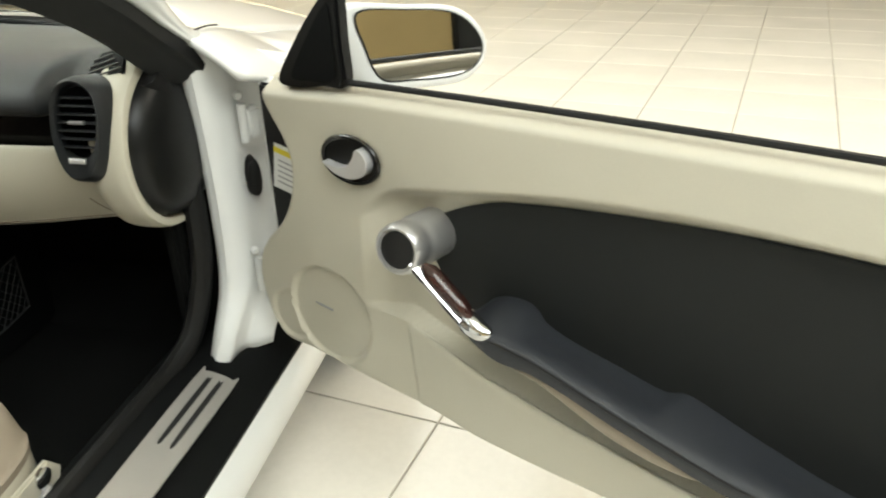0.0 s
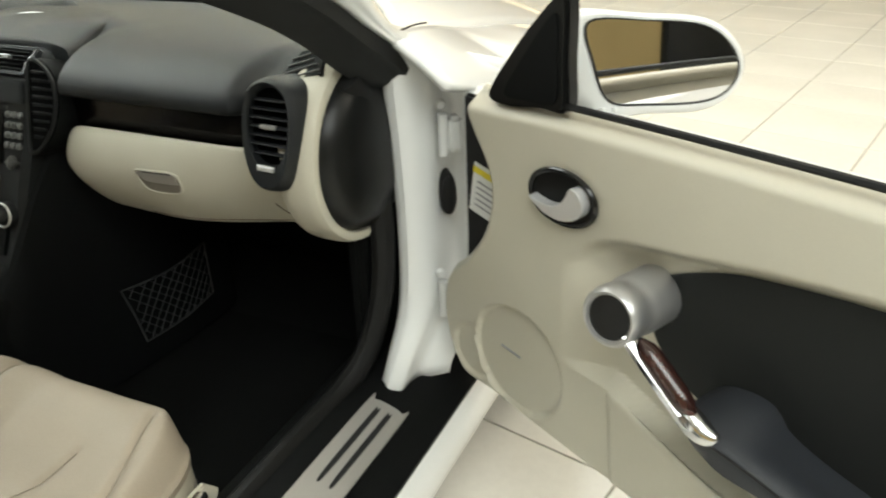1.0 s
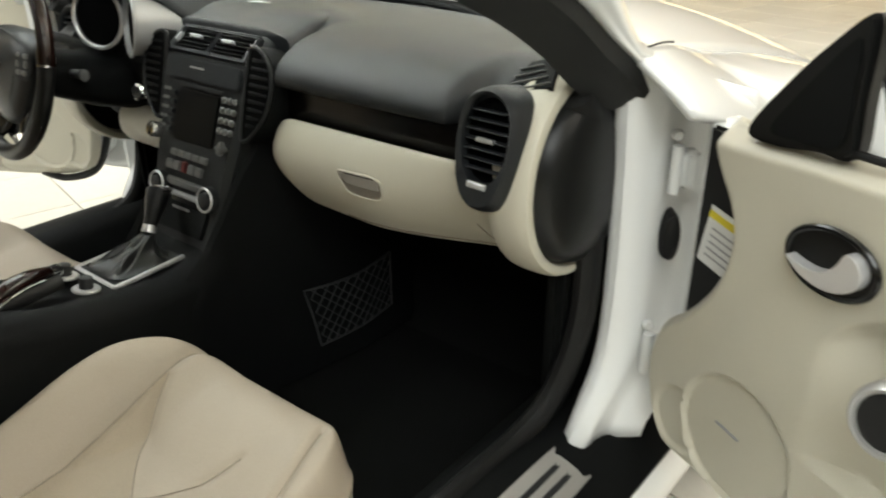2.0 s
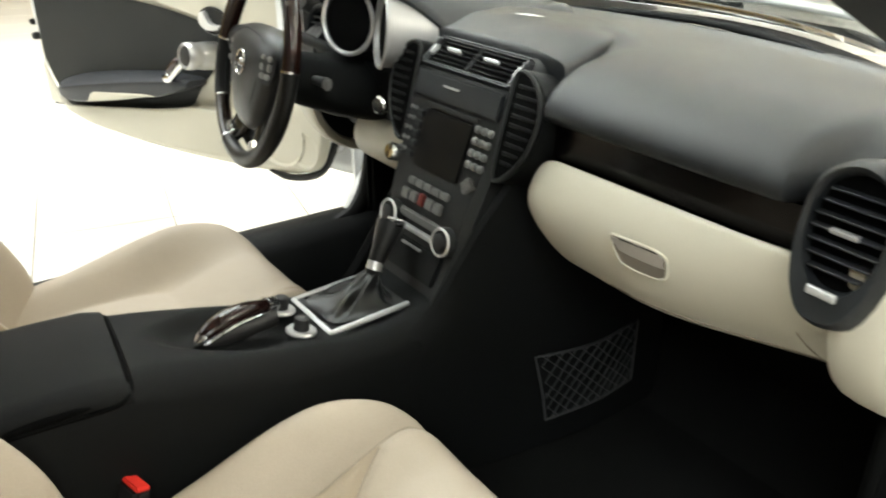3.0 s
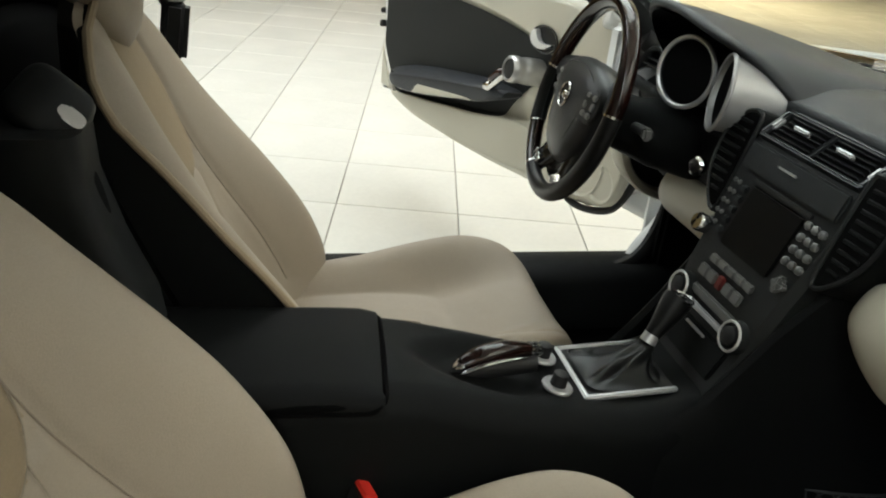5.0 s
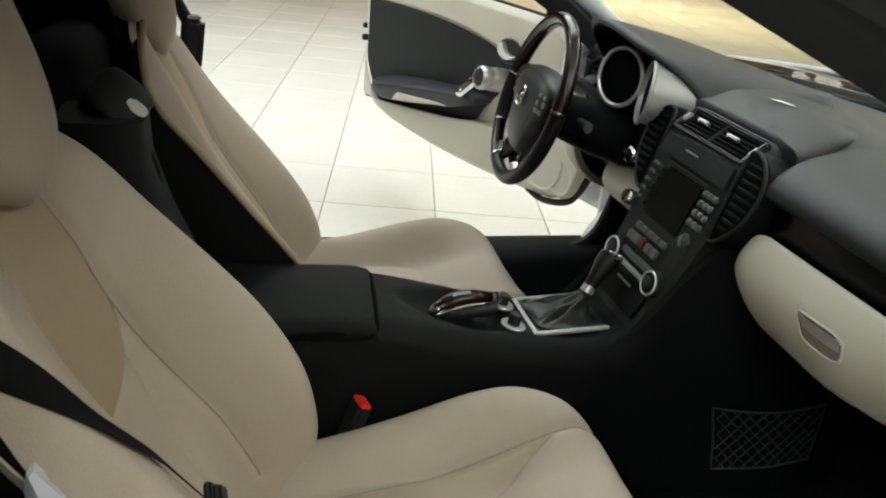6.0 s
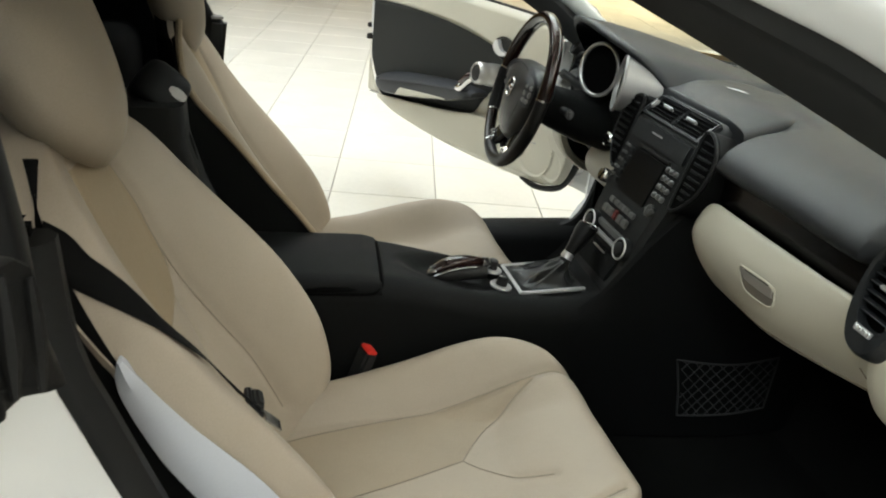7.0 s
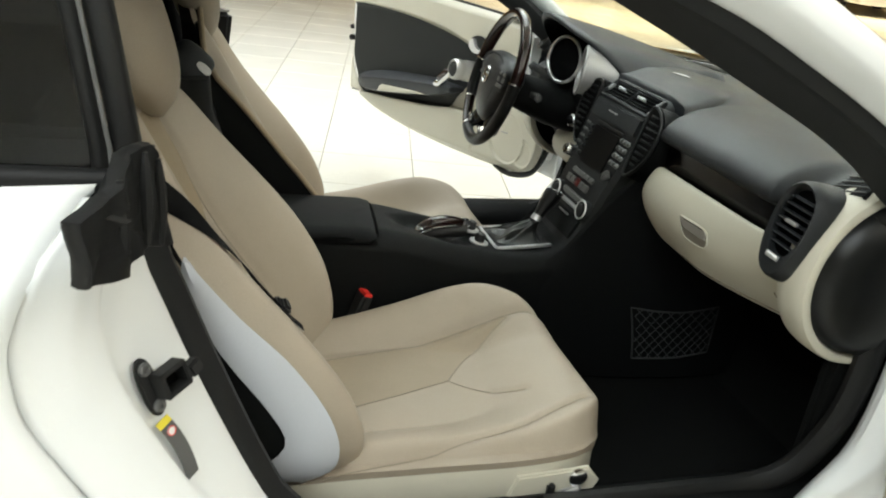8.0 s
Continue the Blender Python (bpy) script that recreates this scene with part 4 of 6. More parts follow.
# ---- dashboard ----
def dashboard():
    D = thing("dashboard", "charcoal and cream car dashboard with round air vents", "dashboard", (0, 0.42, 0.62))

    # padded top: profile from the windscreen down to the wood strip
    def pad(u, v):
        x = -0.64 + 1.28 * u
        e = abs(x) / 0.64
        prof = spline([(0.80, 0.872, 0), (0.66, 0.887, 0), (0.50, 0.898, 0), (0.40, 0.897, 0), (0.33, 0.885, 0), (0.285, 0.862, 0), (0.268, 0.838, 0), (0.275, 0.822, 0), (0.31, 0.815, 0)], 4)
        k = v * (len(prof) - 1)
        i = min(int(k), len(prof) - 2)
        p = prof[i].lerp(prof[i + 1], k - i)
        y, z = p.x, p.y
        bow = -0.10 * e * e
        y += bow * sstep(0.30, 0.62, y) * 1.3
        # dome in the middle and binnacle hood in front of the driver
        r = math.hypot((x + 0.02) / 0.20, (y - 0.42) / 0.17)
        z += 0.016 * sstep(1.0, 0.55, r)
        # set back round the centre stack and the gauges
        c = sstep(0.180, 0.160, abs(x))
        h = sstep(-0.150, -0.175, x) * sstep(-0.575, -0.55, x)
        near = sstep(0.56, 0.27, y)
        y += near * max(c * 0.060, h * 0.16, sstep(0.530, 0.565, abs(x)) * 0.046)
        z -= 0.055 * sstep(-0.46, -0.60, x)
        return (x, y, z)

    top = part("dash_top", sheet(pad, 110, 40), PAD, D, "grained charcoal dash top")
    m = top.modifiers.new("thick", "SOLIDIFY")
    m.thickness, m.offset = 0.012, 1
    # arched pod on top of the stack, cut off in front by the vents
    pod = []
    for sc, z in ((1.02, 0.835), (1.012, 0.890), (1.0, 0.9005), (0.988, 0.9050), (0.96, 0.9085), (0.90, 0.9115), (0.75, 0.9155), (0.45, 0.9185), (0.12, 0.9190)):
        loop = []
        for p in oval(1, 1, 72, 2.1):
            y = 0.345 + 0.195 * sc * p[1]
            cut = 0.327 + 0.010 * (1 - sc)
            loop.append((-0.008 + 0.168 * sc * p[0], max(y, cut), z - 0.022 * sstep(0.42, 0.325, max(y, cut))))
        pod.append(loop)
    dome = part("stack_pod", loft(pod), PAD, D, "arched charcoal pod on the dash top")
    # Silver sliver standing for a small reflection on the pod.
    part("dome_glint", tube([(-0.047, 0.412, 0.9195), (-0.022, 0.420, 0.9205), (0.000, 0.428, 0.9195)], [0.0012, 0.0034, 0.0012], 8, flat=0.4), SILVER, dome, "small silver streak for a glint on the pod")
    # visor over the gauges
    brow = spline([(-0.555, 0.38, 0.835), (-0.545, 0.32, 0.895), (-0.505, 0.268, 0.950), (-0.44, 0.240, 0.978), (-0.35, 0.236, 0.980), (-0.27, 0.252, 0.962), (-0.20, 0.282, 0.940), (-0.160, 0.308, 0.915), (-0.130, 0.335, 0.885)], 6)

    def visor(u, v):
        k = u * (len(brow) - 1)
        i = min(int(k), len(brow) - 2)
        p = brow[i].lerp(brow[i + 1], k - i)
        back_z = min(p.z, 0.905)
        return (p.x * (1 - v) + (-0.36 + (p.x + 0.36) * 1.12) * v, p.y + (0.60 - p.y) * v, p.z + (back_z - p.z) * v ** 1.3)
    vi = part("gauge_visor", sheet(visor, 40, 14), PAD, D, "charcoal visor over the gauges")
    m = vi.modifiers.new("thick", "SOLIDIFY")
    m.thickness, m.offset = 0.010, 0
    # Black sheet that puts the shade under the visor into colour.
    part("visor_shade", sheet(lambda u, v: Vector(visor(u, 0.02 + 0.9 * v)) - V(0, 0, 0.012), 40, 10), VOID, vi)
    # wood strip
    part("wood_strip", rbox(0.42, 0.03, 0.064, 0.006, pose(0.365, 0.309, 0.795, 6, 0, 0)), DARK_WOOD, D, "near-black wood strip")
    # cream band with the glove box
    def band(u, v):
        x = 0.148 + 0.515 * u
        k = math.sqrt(max(0, 1 - (1 - min(1, u / 0.13)) ** 2))
        yu, zu = 0.278, 0.772
        yl, zl = 0.318 + 0.11 * sstep(0.35, 1.0, u), 0.612 - 0.022 * u
        a = v
        y = yu + (yl - yu) * a - 0.036 * max(0.0, math.sin(math.pi * a)) ** 0.8
        z = zu + (zl - zu) * a
        zm = 0.695
        z = zm + (z - zm) * (0.12 + 0.88 * k)
        y += 0.04 * (1 - k) ** 1.5
        return (x, y, z)
    b = b_ = part("glove_box", sheet(band, 70, 28), TRIM, D, "cream glove box lid and knee panel")
    m = b.modifiers.new("thick", "SOLIDIFY")
    m.thickness, m.offset = 0.02, 1
    def on_band(x, a, off=0.0):
        p = Vector(band((x - 0.148) / 0.515, a))
        q = Vector(band((x - 0.148) / 0.515, a + 0.03)) - p
        r = Vector(band((x - 0.128) / 0.515, a)) - p
        n = r.cross(q).normalized()
        if n.y > 0:
            n = -n
        return p + n * off, n, r.normalized()
    hp, hn, hr = on_band(0.375, 0.42, 0.0015)
    hm = frame_at(hp, hr, hn)
    lip = [tuple(p)[:2] for p in spline([(-0.040, 0.016, 0), (-0.020, 0.019, 0), (0.030, 0.018, 0), (0.041, 0.006, 0), (0.036, -0.018, 0), (-0.012, -0.020, 0), (-0.030, -0.010, 0)], 5, True)]
    vg = 1 if hm.to_3x3().col[1].z > 0 else -1
    part("glove_handle", tube([hm @ Vector((a, vg * b, 0.0006)) for a, b in lip], 0.0019, 8, True), TRIM, b_)
    gl = part("glove_latch", prism([(a * 0.95, vg * b * 0.95) for a, b in lip][::vg], 0.0014, hm), LATCH, b_, "taupe recessed glove box latch")
    part("latch_flap", prism([tuple(p)[:2] for p in spline([(-0.036, vg * 0.016, 0), (0.030, vg * 0.0165, 0), (0.036, vg * 0.004, 0), (0.033, vg * -0.002, 0), (-0.020, vg * -0.001, 0), (-0.032, vg * 0.006, 0)], 4, True)][::vg], 0.0012, hm @ Matrix.Translation((0, 0, 0.0014)), 0.0005), STEEL, gl, "brushed metal latch flap")
    part("latch_slot", rbox(0.056, 0.0022, 0.002, 0.0006, hm @ Matrix.Translation((0.000, vg * 0.0165, 0.0018))), DARK, gl)
    part("glove_gap", tube([on_band(0.562 - 0.004 * math.sin(4 * a), a, 0.0004)[0] for a in (0.60 + 0.40 * k / 10 for k in range(11))], 0.0012, 6), SEAM, b)
    part("glove_gap", tube([on_band(x, 0.93, 0.0004)[0] for x in (0.30 + 0.028 * k for k in range(11))], 0.0012, 6), SEAM, b)

    def round_vent(x, name="air_vent"):
        c = Vector((x, 0.262, 0.806)) if x > 0 else Vector((x, 0.352, 0.790))
        mm = frame_at(c, (1, 0, 0.0), (0.0 + 0.12 * (1 if x > 0 else -1) * -1, -1, 0.22))
        up = 1 if (mm.to_3x3() @ Vector((0, 1, 0))).z > 0 else -1
        shell = [tuple(p)[:2] for p in spline([(0.0, 0.083, 0), (0.036, 0.068, 0), (0.050, 0.03, 0), (0.047, -0.03, 0), (0.028, -0.072, 0), (0.0, -0.083, 0), (-0.028, -0.072, 0), (-0.047, -0.03, 0), (-0.050, 0.03, 0), (-0.036, 0.068, 0)], 5, True)]
        loops = [[mm @ Vector((px * s, (py * t + o) * up, w)) for px, py in shell] for s, t, o, w in ((1.06, 1.05, 0, -0.06), (1.03, 1.02, 0, -0.012), (0.98, 0.98, 0, 0.004), (0.90, 0.92, 0, 0.010), (0.80, 0.72, 0.012, 0.007), (0.76, 0.68, 0.012, -0.002), (0.74, 0.66, 0.012, -0.03))]
        v = part(name, loft(loops), PAD, D, "oval charcoal air vent pod")
        # Black plate for the unlit depth behind the slats.
        part("vent_shade_plate", prism([(0.042 * p[0], (0.063 * p[1] + 0.012) * up) for p in oval(1, 1, 32, 2.3)], 0.001, mm @ Matrix.Translation((0, 0, -0.007))), VOID, v)
        for k in range(7):
            hh = -0.045 + 0.090 * (k + 0.5) / 7
            wd = 0.074 * math.sqrt(max(0.05, 1 - (hh / 0.060) ** 2))
            part("slat", rbox(wd, 0.0022, 0.010, 0.0006, mm @ Matrix.Translation((0, (hh + 0.012) * up, 0.0005)) @ Matrix.Rotation(radians(12), 4, "X"), 1), PAD, v)
        part("vent_tab", rbox(0.032, 0.006, 0.010, 0.002, mm @ Matrix.Translation((0, 0.012 * up, 0.003))), SILVER, v, "silver vent tab")
        part("vent_wheel", merge(*[rbox(0.0045, 0.009, 0.007, 0.0012, mm @ Matrix.Translation((-0.0135 + 0.0054 * k, -0.048 * up, 0.009)), 1) for k in range(6)]), SILVER, v, "silver ribbed vent wheel")
        return v

    round_vent(0.612)
    round_vent(-0.615)
    # cream end ring and black end cap
    for sx in (1, -1):
        dy, dz = (0.0, 0.0) if sx > 0 else (0.06, -0.06)
        ring = []
        for k in range(33):
            a = radians(78 + 212 * k / 32)
            y, z = 0.415 + dy + 0.146 * math.cos(a), 0.745 + dz + 0.148 * math.sin(a)
            r1 = 0.017 - 0.007 * (k / 32)
            ring.append([(sx * (0.648 + p[0]), y + p[1] * math.cos(a), z + p[1] * math.sin(a)) for p in oval(0.034, r1, 14, 3)])
        part("end_ring", loft(ring), TRIM, D, "cream dash end surround")
        cap = [[(sx * (0.675 + w), 0.415 + dy + 0.140 * s * math.cos(k), 0.745 + dz + 0.136 * s * math.sin(k)) for k in (2 * math.pi * i / 40 for i in range(40))] for s, w in ((1.0, -0.03), (1.0, 0.0), (0.95, 0.018), (0.8, 0.030), (0.5, 0.038), (0.15, 0.04))]
        part("end_cap", loft(cap), CAP, D, "black domed dash end cap")
        # demister vent at the top corner
        mm = frame_at((sx * 0.622, 0.345 + dy, 0.884 + dz), (sx, 0.45, 0), (-0.1 * sx, -0.55, 0.83))
        dv = part("demister_vent", prism([(-0.045, -0.026), (0.040, -0.034), (0.045, 0.030), (0.0, 0.032)], 0.012, mm @ Matrix.Translation((0, 0, -0.006)), 0.003), BLACK, D)
        for k in range(4):
            part("slat", rbox(0.064 - 0.01 * k, 0.003, 0.006, 0.001, mm @ Matrix.Translation((0.004, -0.022 + 0.013 * k, 0.0055)), 1), BUTTON, dv)
    # knee panel of the driver and dark underside
    def knee(u, v):
        x = -0.66 + 0.50 * u
        k = min(1.0, v / 0.7)
        return (x, 0.31 + 0.05 * k + 0.10 * sstep(-0.5, -0.68, x) * k + 0.26 * sstep(0.62, 1.0, v), 0.80 - 0.17 * k - 0.02 * sstep(0.6, 0.85, v))
    kn = part("driver_knee_panel", sheet(knee, 16, 20), BLACK, D)
    m = kn.modifiers.new("thick", "SOLIDIFY")
    m.thickness, m.offset = 0.02, 1
    def knee_trim(u, v):
        x = -0.455 + 0.295 * u
        return (x, 0.345 - 0.030 * math.sin(math.pi * v) ** 0.7 + 0.05 * sstep(0.14, 0.0, u), 0.690 - 0.095 * v)
    kt = part("driver_knee_trim", sheet(knee_trim, 24, 14), TRIM, D, "cream knee trim below the steering column")
    m = kt.modifiers.new("thick", "SOLIDIFY")
    m.thickness, m.offset = 0.012, 1
    part("underside", merge(rbox(1.26, 0.20, 0.03, 0.01, pose(0, 0.56, 0.61)), rbox(1.22, 0.02, 0.28, 0.0, pose(0, 0.62, 0.74))), CARPET, D)
    # gauges
    for c, yaw, shell in (((-0.362, 0.287, 0.876), 20, DARK), ((-0.218, 0.272, 0.879), -22, BRUSHED)):
        w = Matrix.Rotation(radians(yaw), 3, "Z") @ Vector((0, -1, 0.12))
        mm = frame_at(c, (1, 0, 0), w)
        g = part("gauge", lathe([(0.020, -0.15), (0.050, -0.135), (0.056, -0.07), (0.0580, 0.0), (0.0594, 0.005), (0.0562, 0.006), (0.0542, 0.0), (0.048, -0.060), (0.0, -0.062)], mm, 56), shell, D, "deep gauge tube with silver rim")
        part("gauge_face", lathe([(0.0540, -0.002), (0.0470, -0.0575), (0.0, -0.0595)], mm @ Matrix.Translation((0, 0, 0.0005)), 48), VOID, g)
        part("gauge_rim", tube([mm @ Vector((0.0588 * math.cos(k), 0.0588 * math.sin(k), 0.005)) for k in (2 * math.pi * i / 56 for i in range(56))], 0.0036 if shell is BRUSHED else 0.0046, 8, True), BRUSHED if shell is BRUSHED else SILVER, g, "satin silver gauge rim")
    part("binnacle_back", rbox(0.40, 0.03, 0.13, 0.01, pose(-0.39, 0.45, 0.835)), DARK, D)
    return D


# ---- centre stack ----
def centre_stack():
    S = thing("centre_stack", "charcoal centre stack with display, buttons and vents", "centre stack", (0, 0.25, 0.55))
    face = ease((0.53, 0.60, 0.66, 0.75, 0.80, 0.836, 0.850, 0.876, 0.890), (0.150, 0.188, 0.205, 0.240, 0.258, 0.270, 0.284, 0.316, 0.335))
    half = ease((0.53, 0.60, 0.70, 0.80, 0.85, 0.875, 0.890), (0.098, 0.103, 0.112, 0.124, 0.128, 0.124, 0.114))

    def P(x, z, off=0.0):
        q = Vector((0, face(z + 0.005) - face(z - 0.005), 0.01)).normalized()
        n = Vector((0, -q.z, q.y))
        return Vector((x, face(z), z)) + n * off

    def M(x, z, off=0.0):
        q = Vector((0, face(z + 0.005) - face(z - 0.005), 0.01)).normalized()
        return frame_at(P(x, z, off), (1, 0, 0), (0, -q.z, q.y))  # own y runs up the face

    rows = []
    for k in range(25):
        z = 0.52 + 0.368 * k / 24
        w = half(z)
        y = face(z)
        rows.append([(-w, y + 0.012, z), (-w + 0.012, y, z), (w - 0.012, y, z), (w, y + 0.012, z), (w, 0.42, z), (-w, 0.42, z)])
    body = part("stack_body", loft(rows), FASCIA, S, "charcoal stack fascia")
    for sx in (1, -1):
        ear = [tuple(p)[:2] for p in spline([(0.0, 0.070, 0), (0.026, 0.064, 0), (0.050, 0.040, 0), (0.058, 0.006, 0), (0.050, -0.036, 0), (0.028, -0.070, 0), (0.0, -0.092, 0), (-0.012, -0.074, 0), (-0.012, 0.05, 0)], 5, True)]
        em = M(sx * 0.127, 0.812, -0.125)
        sv = part("side_vent", prism([(sx * x, y) for x, y in ear][::sx], 0.125, em, 0.006), BLACK, S, "ribbed side vent")
        # Flat black plate on the face, painted as an unlit hollow.
        part("vent_shade_plate", prism([(sx * (x * 0.80 + 0.003), y * 0.90) for x, y in ear][::sx], 0.002, em @ Matrix.Translation((0, 0, 0.1245))), VOID, S)
        part("vent_lip", tube([em @ Vector((sx * (x * 0.92), y * 0.96, 0.125)) for x, y in ear], 0.0034, 6, True), FASCIA, S)
        wide = ease((-0.092, -0.066, -0.03, 0.010, 0.042, 0.064), (0.004, 0.028, 0.052, 0.058, 0.050, 0.026))
        for k in range(9):
            yy = -0.060 + 0.0135 * k
            w = 0.84 * min(wide(yy - 0.004), wide(yy + 0.004)) - 0.002
            part("fin", rbox(w, 0.0055, 0.006, 0.0012, em @ Matrix.Translation((sx * (0.001 + w / 2), yy, 0.1255)), 1), BLACK, S)
    # upper vents
    vz = 0.862
    vm = M(0, vz, 0.0)
    fr = part("vent_frame", merge(*[rbox(sx_, sy_, 0.016, 0.003, vm @ Matrix.Translation((px, py, 0.004))) for px, py, sx_, sy_ in ((0, 0.0255, 0.216, 0.005), (0, -0.0255, 0.216, 0.005), (0, 0, 0.006, 0.05), (-0.105, 0, 0.010, 0.05), (0.105, 0, 0.010, 0.05))]), WHEEL_PAD, S, "satin grey vent surround")
    # Black plate that paints the shade inside the upper vents.
    part("vent_shade_plate", rbox(0.21, 0.046, 0.004, 0.001, vm @ Matrix.Translation((0, 0, 0.0025))), VOID, fr)
    for sx in (-1, 1):
        for k in range(5):
            part("slat", rbox(0.082, 0.0028, 0.014, 0.001, vm @ Matrix.Translation((sx * 0.048, -0.017 + 0.0085 * k, 0.003)), 1), BLACK, fr)
        part("vent_tab", rbox(0.032, 0.006, 0.010, 0.002, vm @ Matrix.Translation((sx * 0.045, 0.002, 0.014))), BRUSHED, fr, "satin silver vent tab")
        part("vent_wheel", rbox(0.010, 0.022, 0.009, 0.003, vm @ Matrix.Translation((sx * 0.101, 0.0, 0.007))), BRUSHED, fr)
    # flap with its grip, and the disc slot
    part("flap", rbox(0.212, 0.040, 0.008, 0.003, M(0, 0.822, 0.002)), PAD, S, "charcoal storage flap")
    part("flap_grip", rbox(0.040, 0.003, 0.004, 0.001, M(-0.01, 0.826, 0.007)), SILVER, S)
    part("disc_slot", rbox(0.130, 0.006, 0.004, 0.001, M(0, 0.795, 0.001)), DARK, S)
    # display
    scr = part("display", rbox(0.118, 0.094, 0.006, 0.003, M(0.0, 0.746, 0.001)), SCREEN, S, "dark switched-off display")
    for r in range(5):
        part("button", rbox(0.015, 0.0105, 0.006, 0.002, M(-0.071, 0.778 - 0.0155 * r, 0.004)), PAD, S)
        for c in range(2):
            part("button", rbox(0.0085, 0.0075, 0.005, 0.002, M(-0.089 - 0.011 * c, 0.782 - 0.0155 * r, 0.003)), BUTTON, S)
    for r in range(4):
        for c in range(3):
            part("button", lathe([(0.0058, 0), (0.006, 0.004), (0.004, 0.006), (0, 0.0065)], M(0.070 + 0.0145 * c, 0.785 - 0.0165 * r, 0.001), 12), BUTTON, S)
    part("joystick", merge(rbox(0.024, 0.010, 0.014, 0.003, M(0.090, 0.709, 0.008)), rbox(0.010, 0.024, 0.014, 0.003, M(0.090, 0.709, 0.009))), BUTTON, S, "grey cross-shaped control")
    part("volume_knob", lathe([(0.014, 0), (0.0145, 0.016), (0.012, 0.020), (0, 0.021)], M(-0.104, 0.708, 0.0), 24), CHROME, S, "chrome rotary knob")
    # switch rows
    for k in range(5):
        part("button", rbox(0.0205, 0.012, 0.007, 0.002, M(-0.042 + 0.0215 * k, 0.681, 0.003)), BUTTON, S)
    for x in (-0.050, -0.028, 0.014, 0.036):
        part("button", rbox(0.0205, 0.017, 0.007, 0.002, M(x, 0.660, 0.003)), BUTTON, S)
    part("hazard_button", rbox(0.014, 0.020, 0.007, 0.002, M(-0.007, 0.661, 0.003)), HAZARD, S, "dark red hazard button")
    part("climate_bar", rbox(0.110, 0.015, 0.008, 0.003, M(0.0, 0.632, 0.003)), BUTTON, S)
    part("climate_bar", rbox(0.110, 0.010, 0.008, 0.003, M(0.0, 0.612, 0.003)), PRINT, S)
    for x in (-0.072, 0.072):
        kb = part("temperature_knob", lathe([(0.0235, 0), (0.0235, 0.010), (0.0215, 0.0145), (0.0165, 0.015), (0.0155, 0.010), (0, 0.010)], M(x, 0.621, 0.0), 32), FASCIA, S, "charcoal rotary temperature dial")
        km = M(x, 0.621, 0.0)
        part("knob_ring", tube([km @ Vector((0.0205 * math.cos(k), 0.0205 * math.sin(k), 0.0145)) for k in (2 * math.pi * i / 32 for i in range(32))], 0.0021, 6, True), SILVER, kb, "silver ring on the dial")
        part("knob_core", lathe([(0.0145, 0.009), (0.0135, 0.018), (0.010, 0.020), (0, 0.020)], km, 28), DARK, kb)
    part("ashtray_lid", rbox(0.15, 0.05, 0.008, 0.003, M(0, 0.575, 0.001)), BLACK, S)
    part("lid_grip", rbox(0.05, 0.004, 0.004, 0.001, M(0, 0.590, 0.007)), BRUSHED, S)
    return S


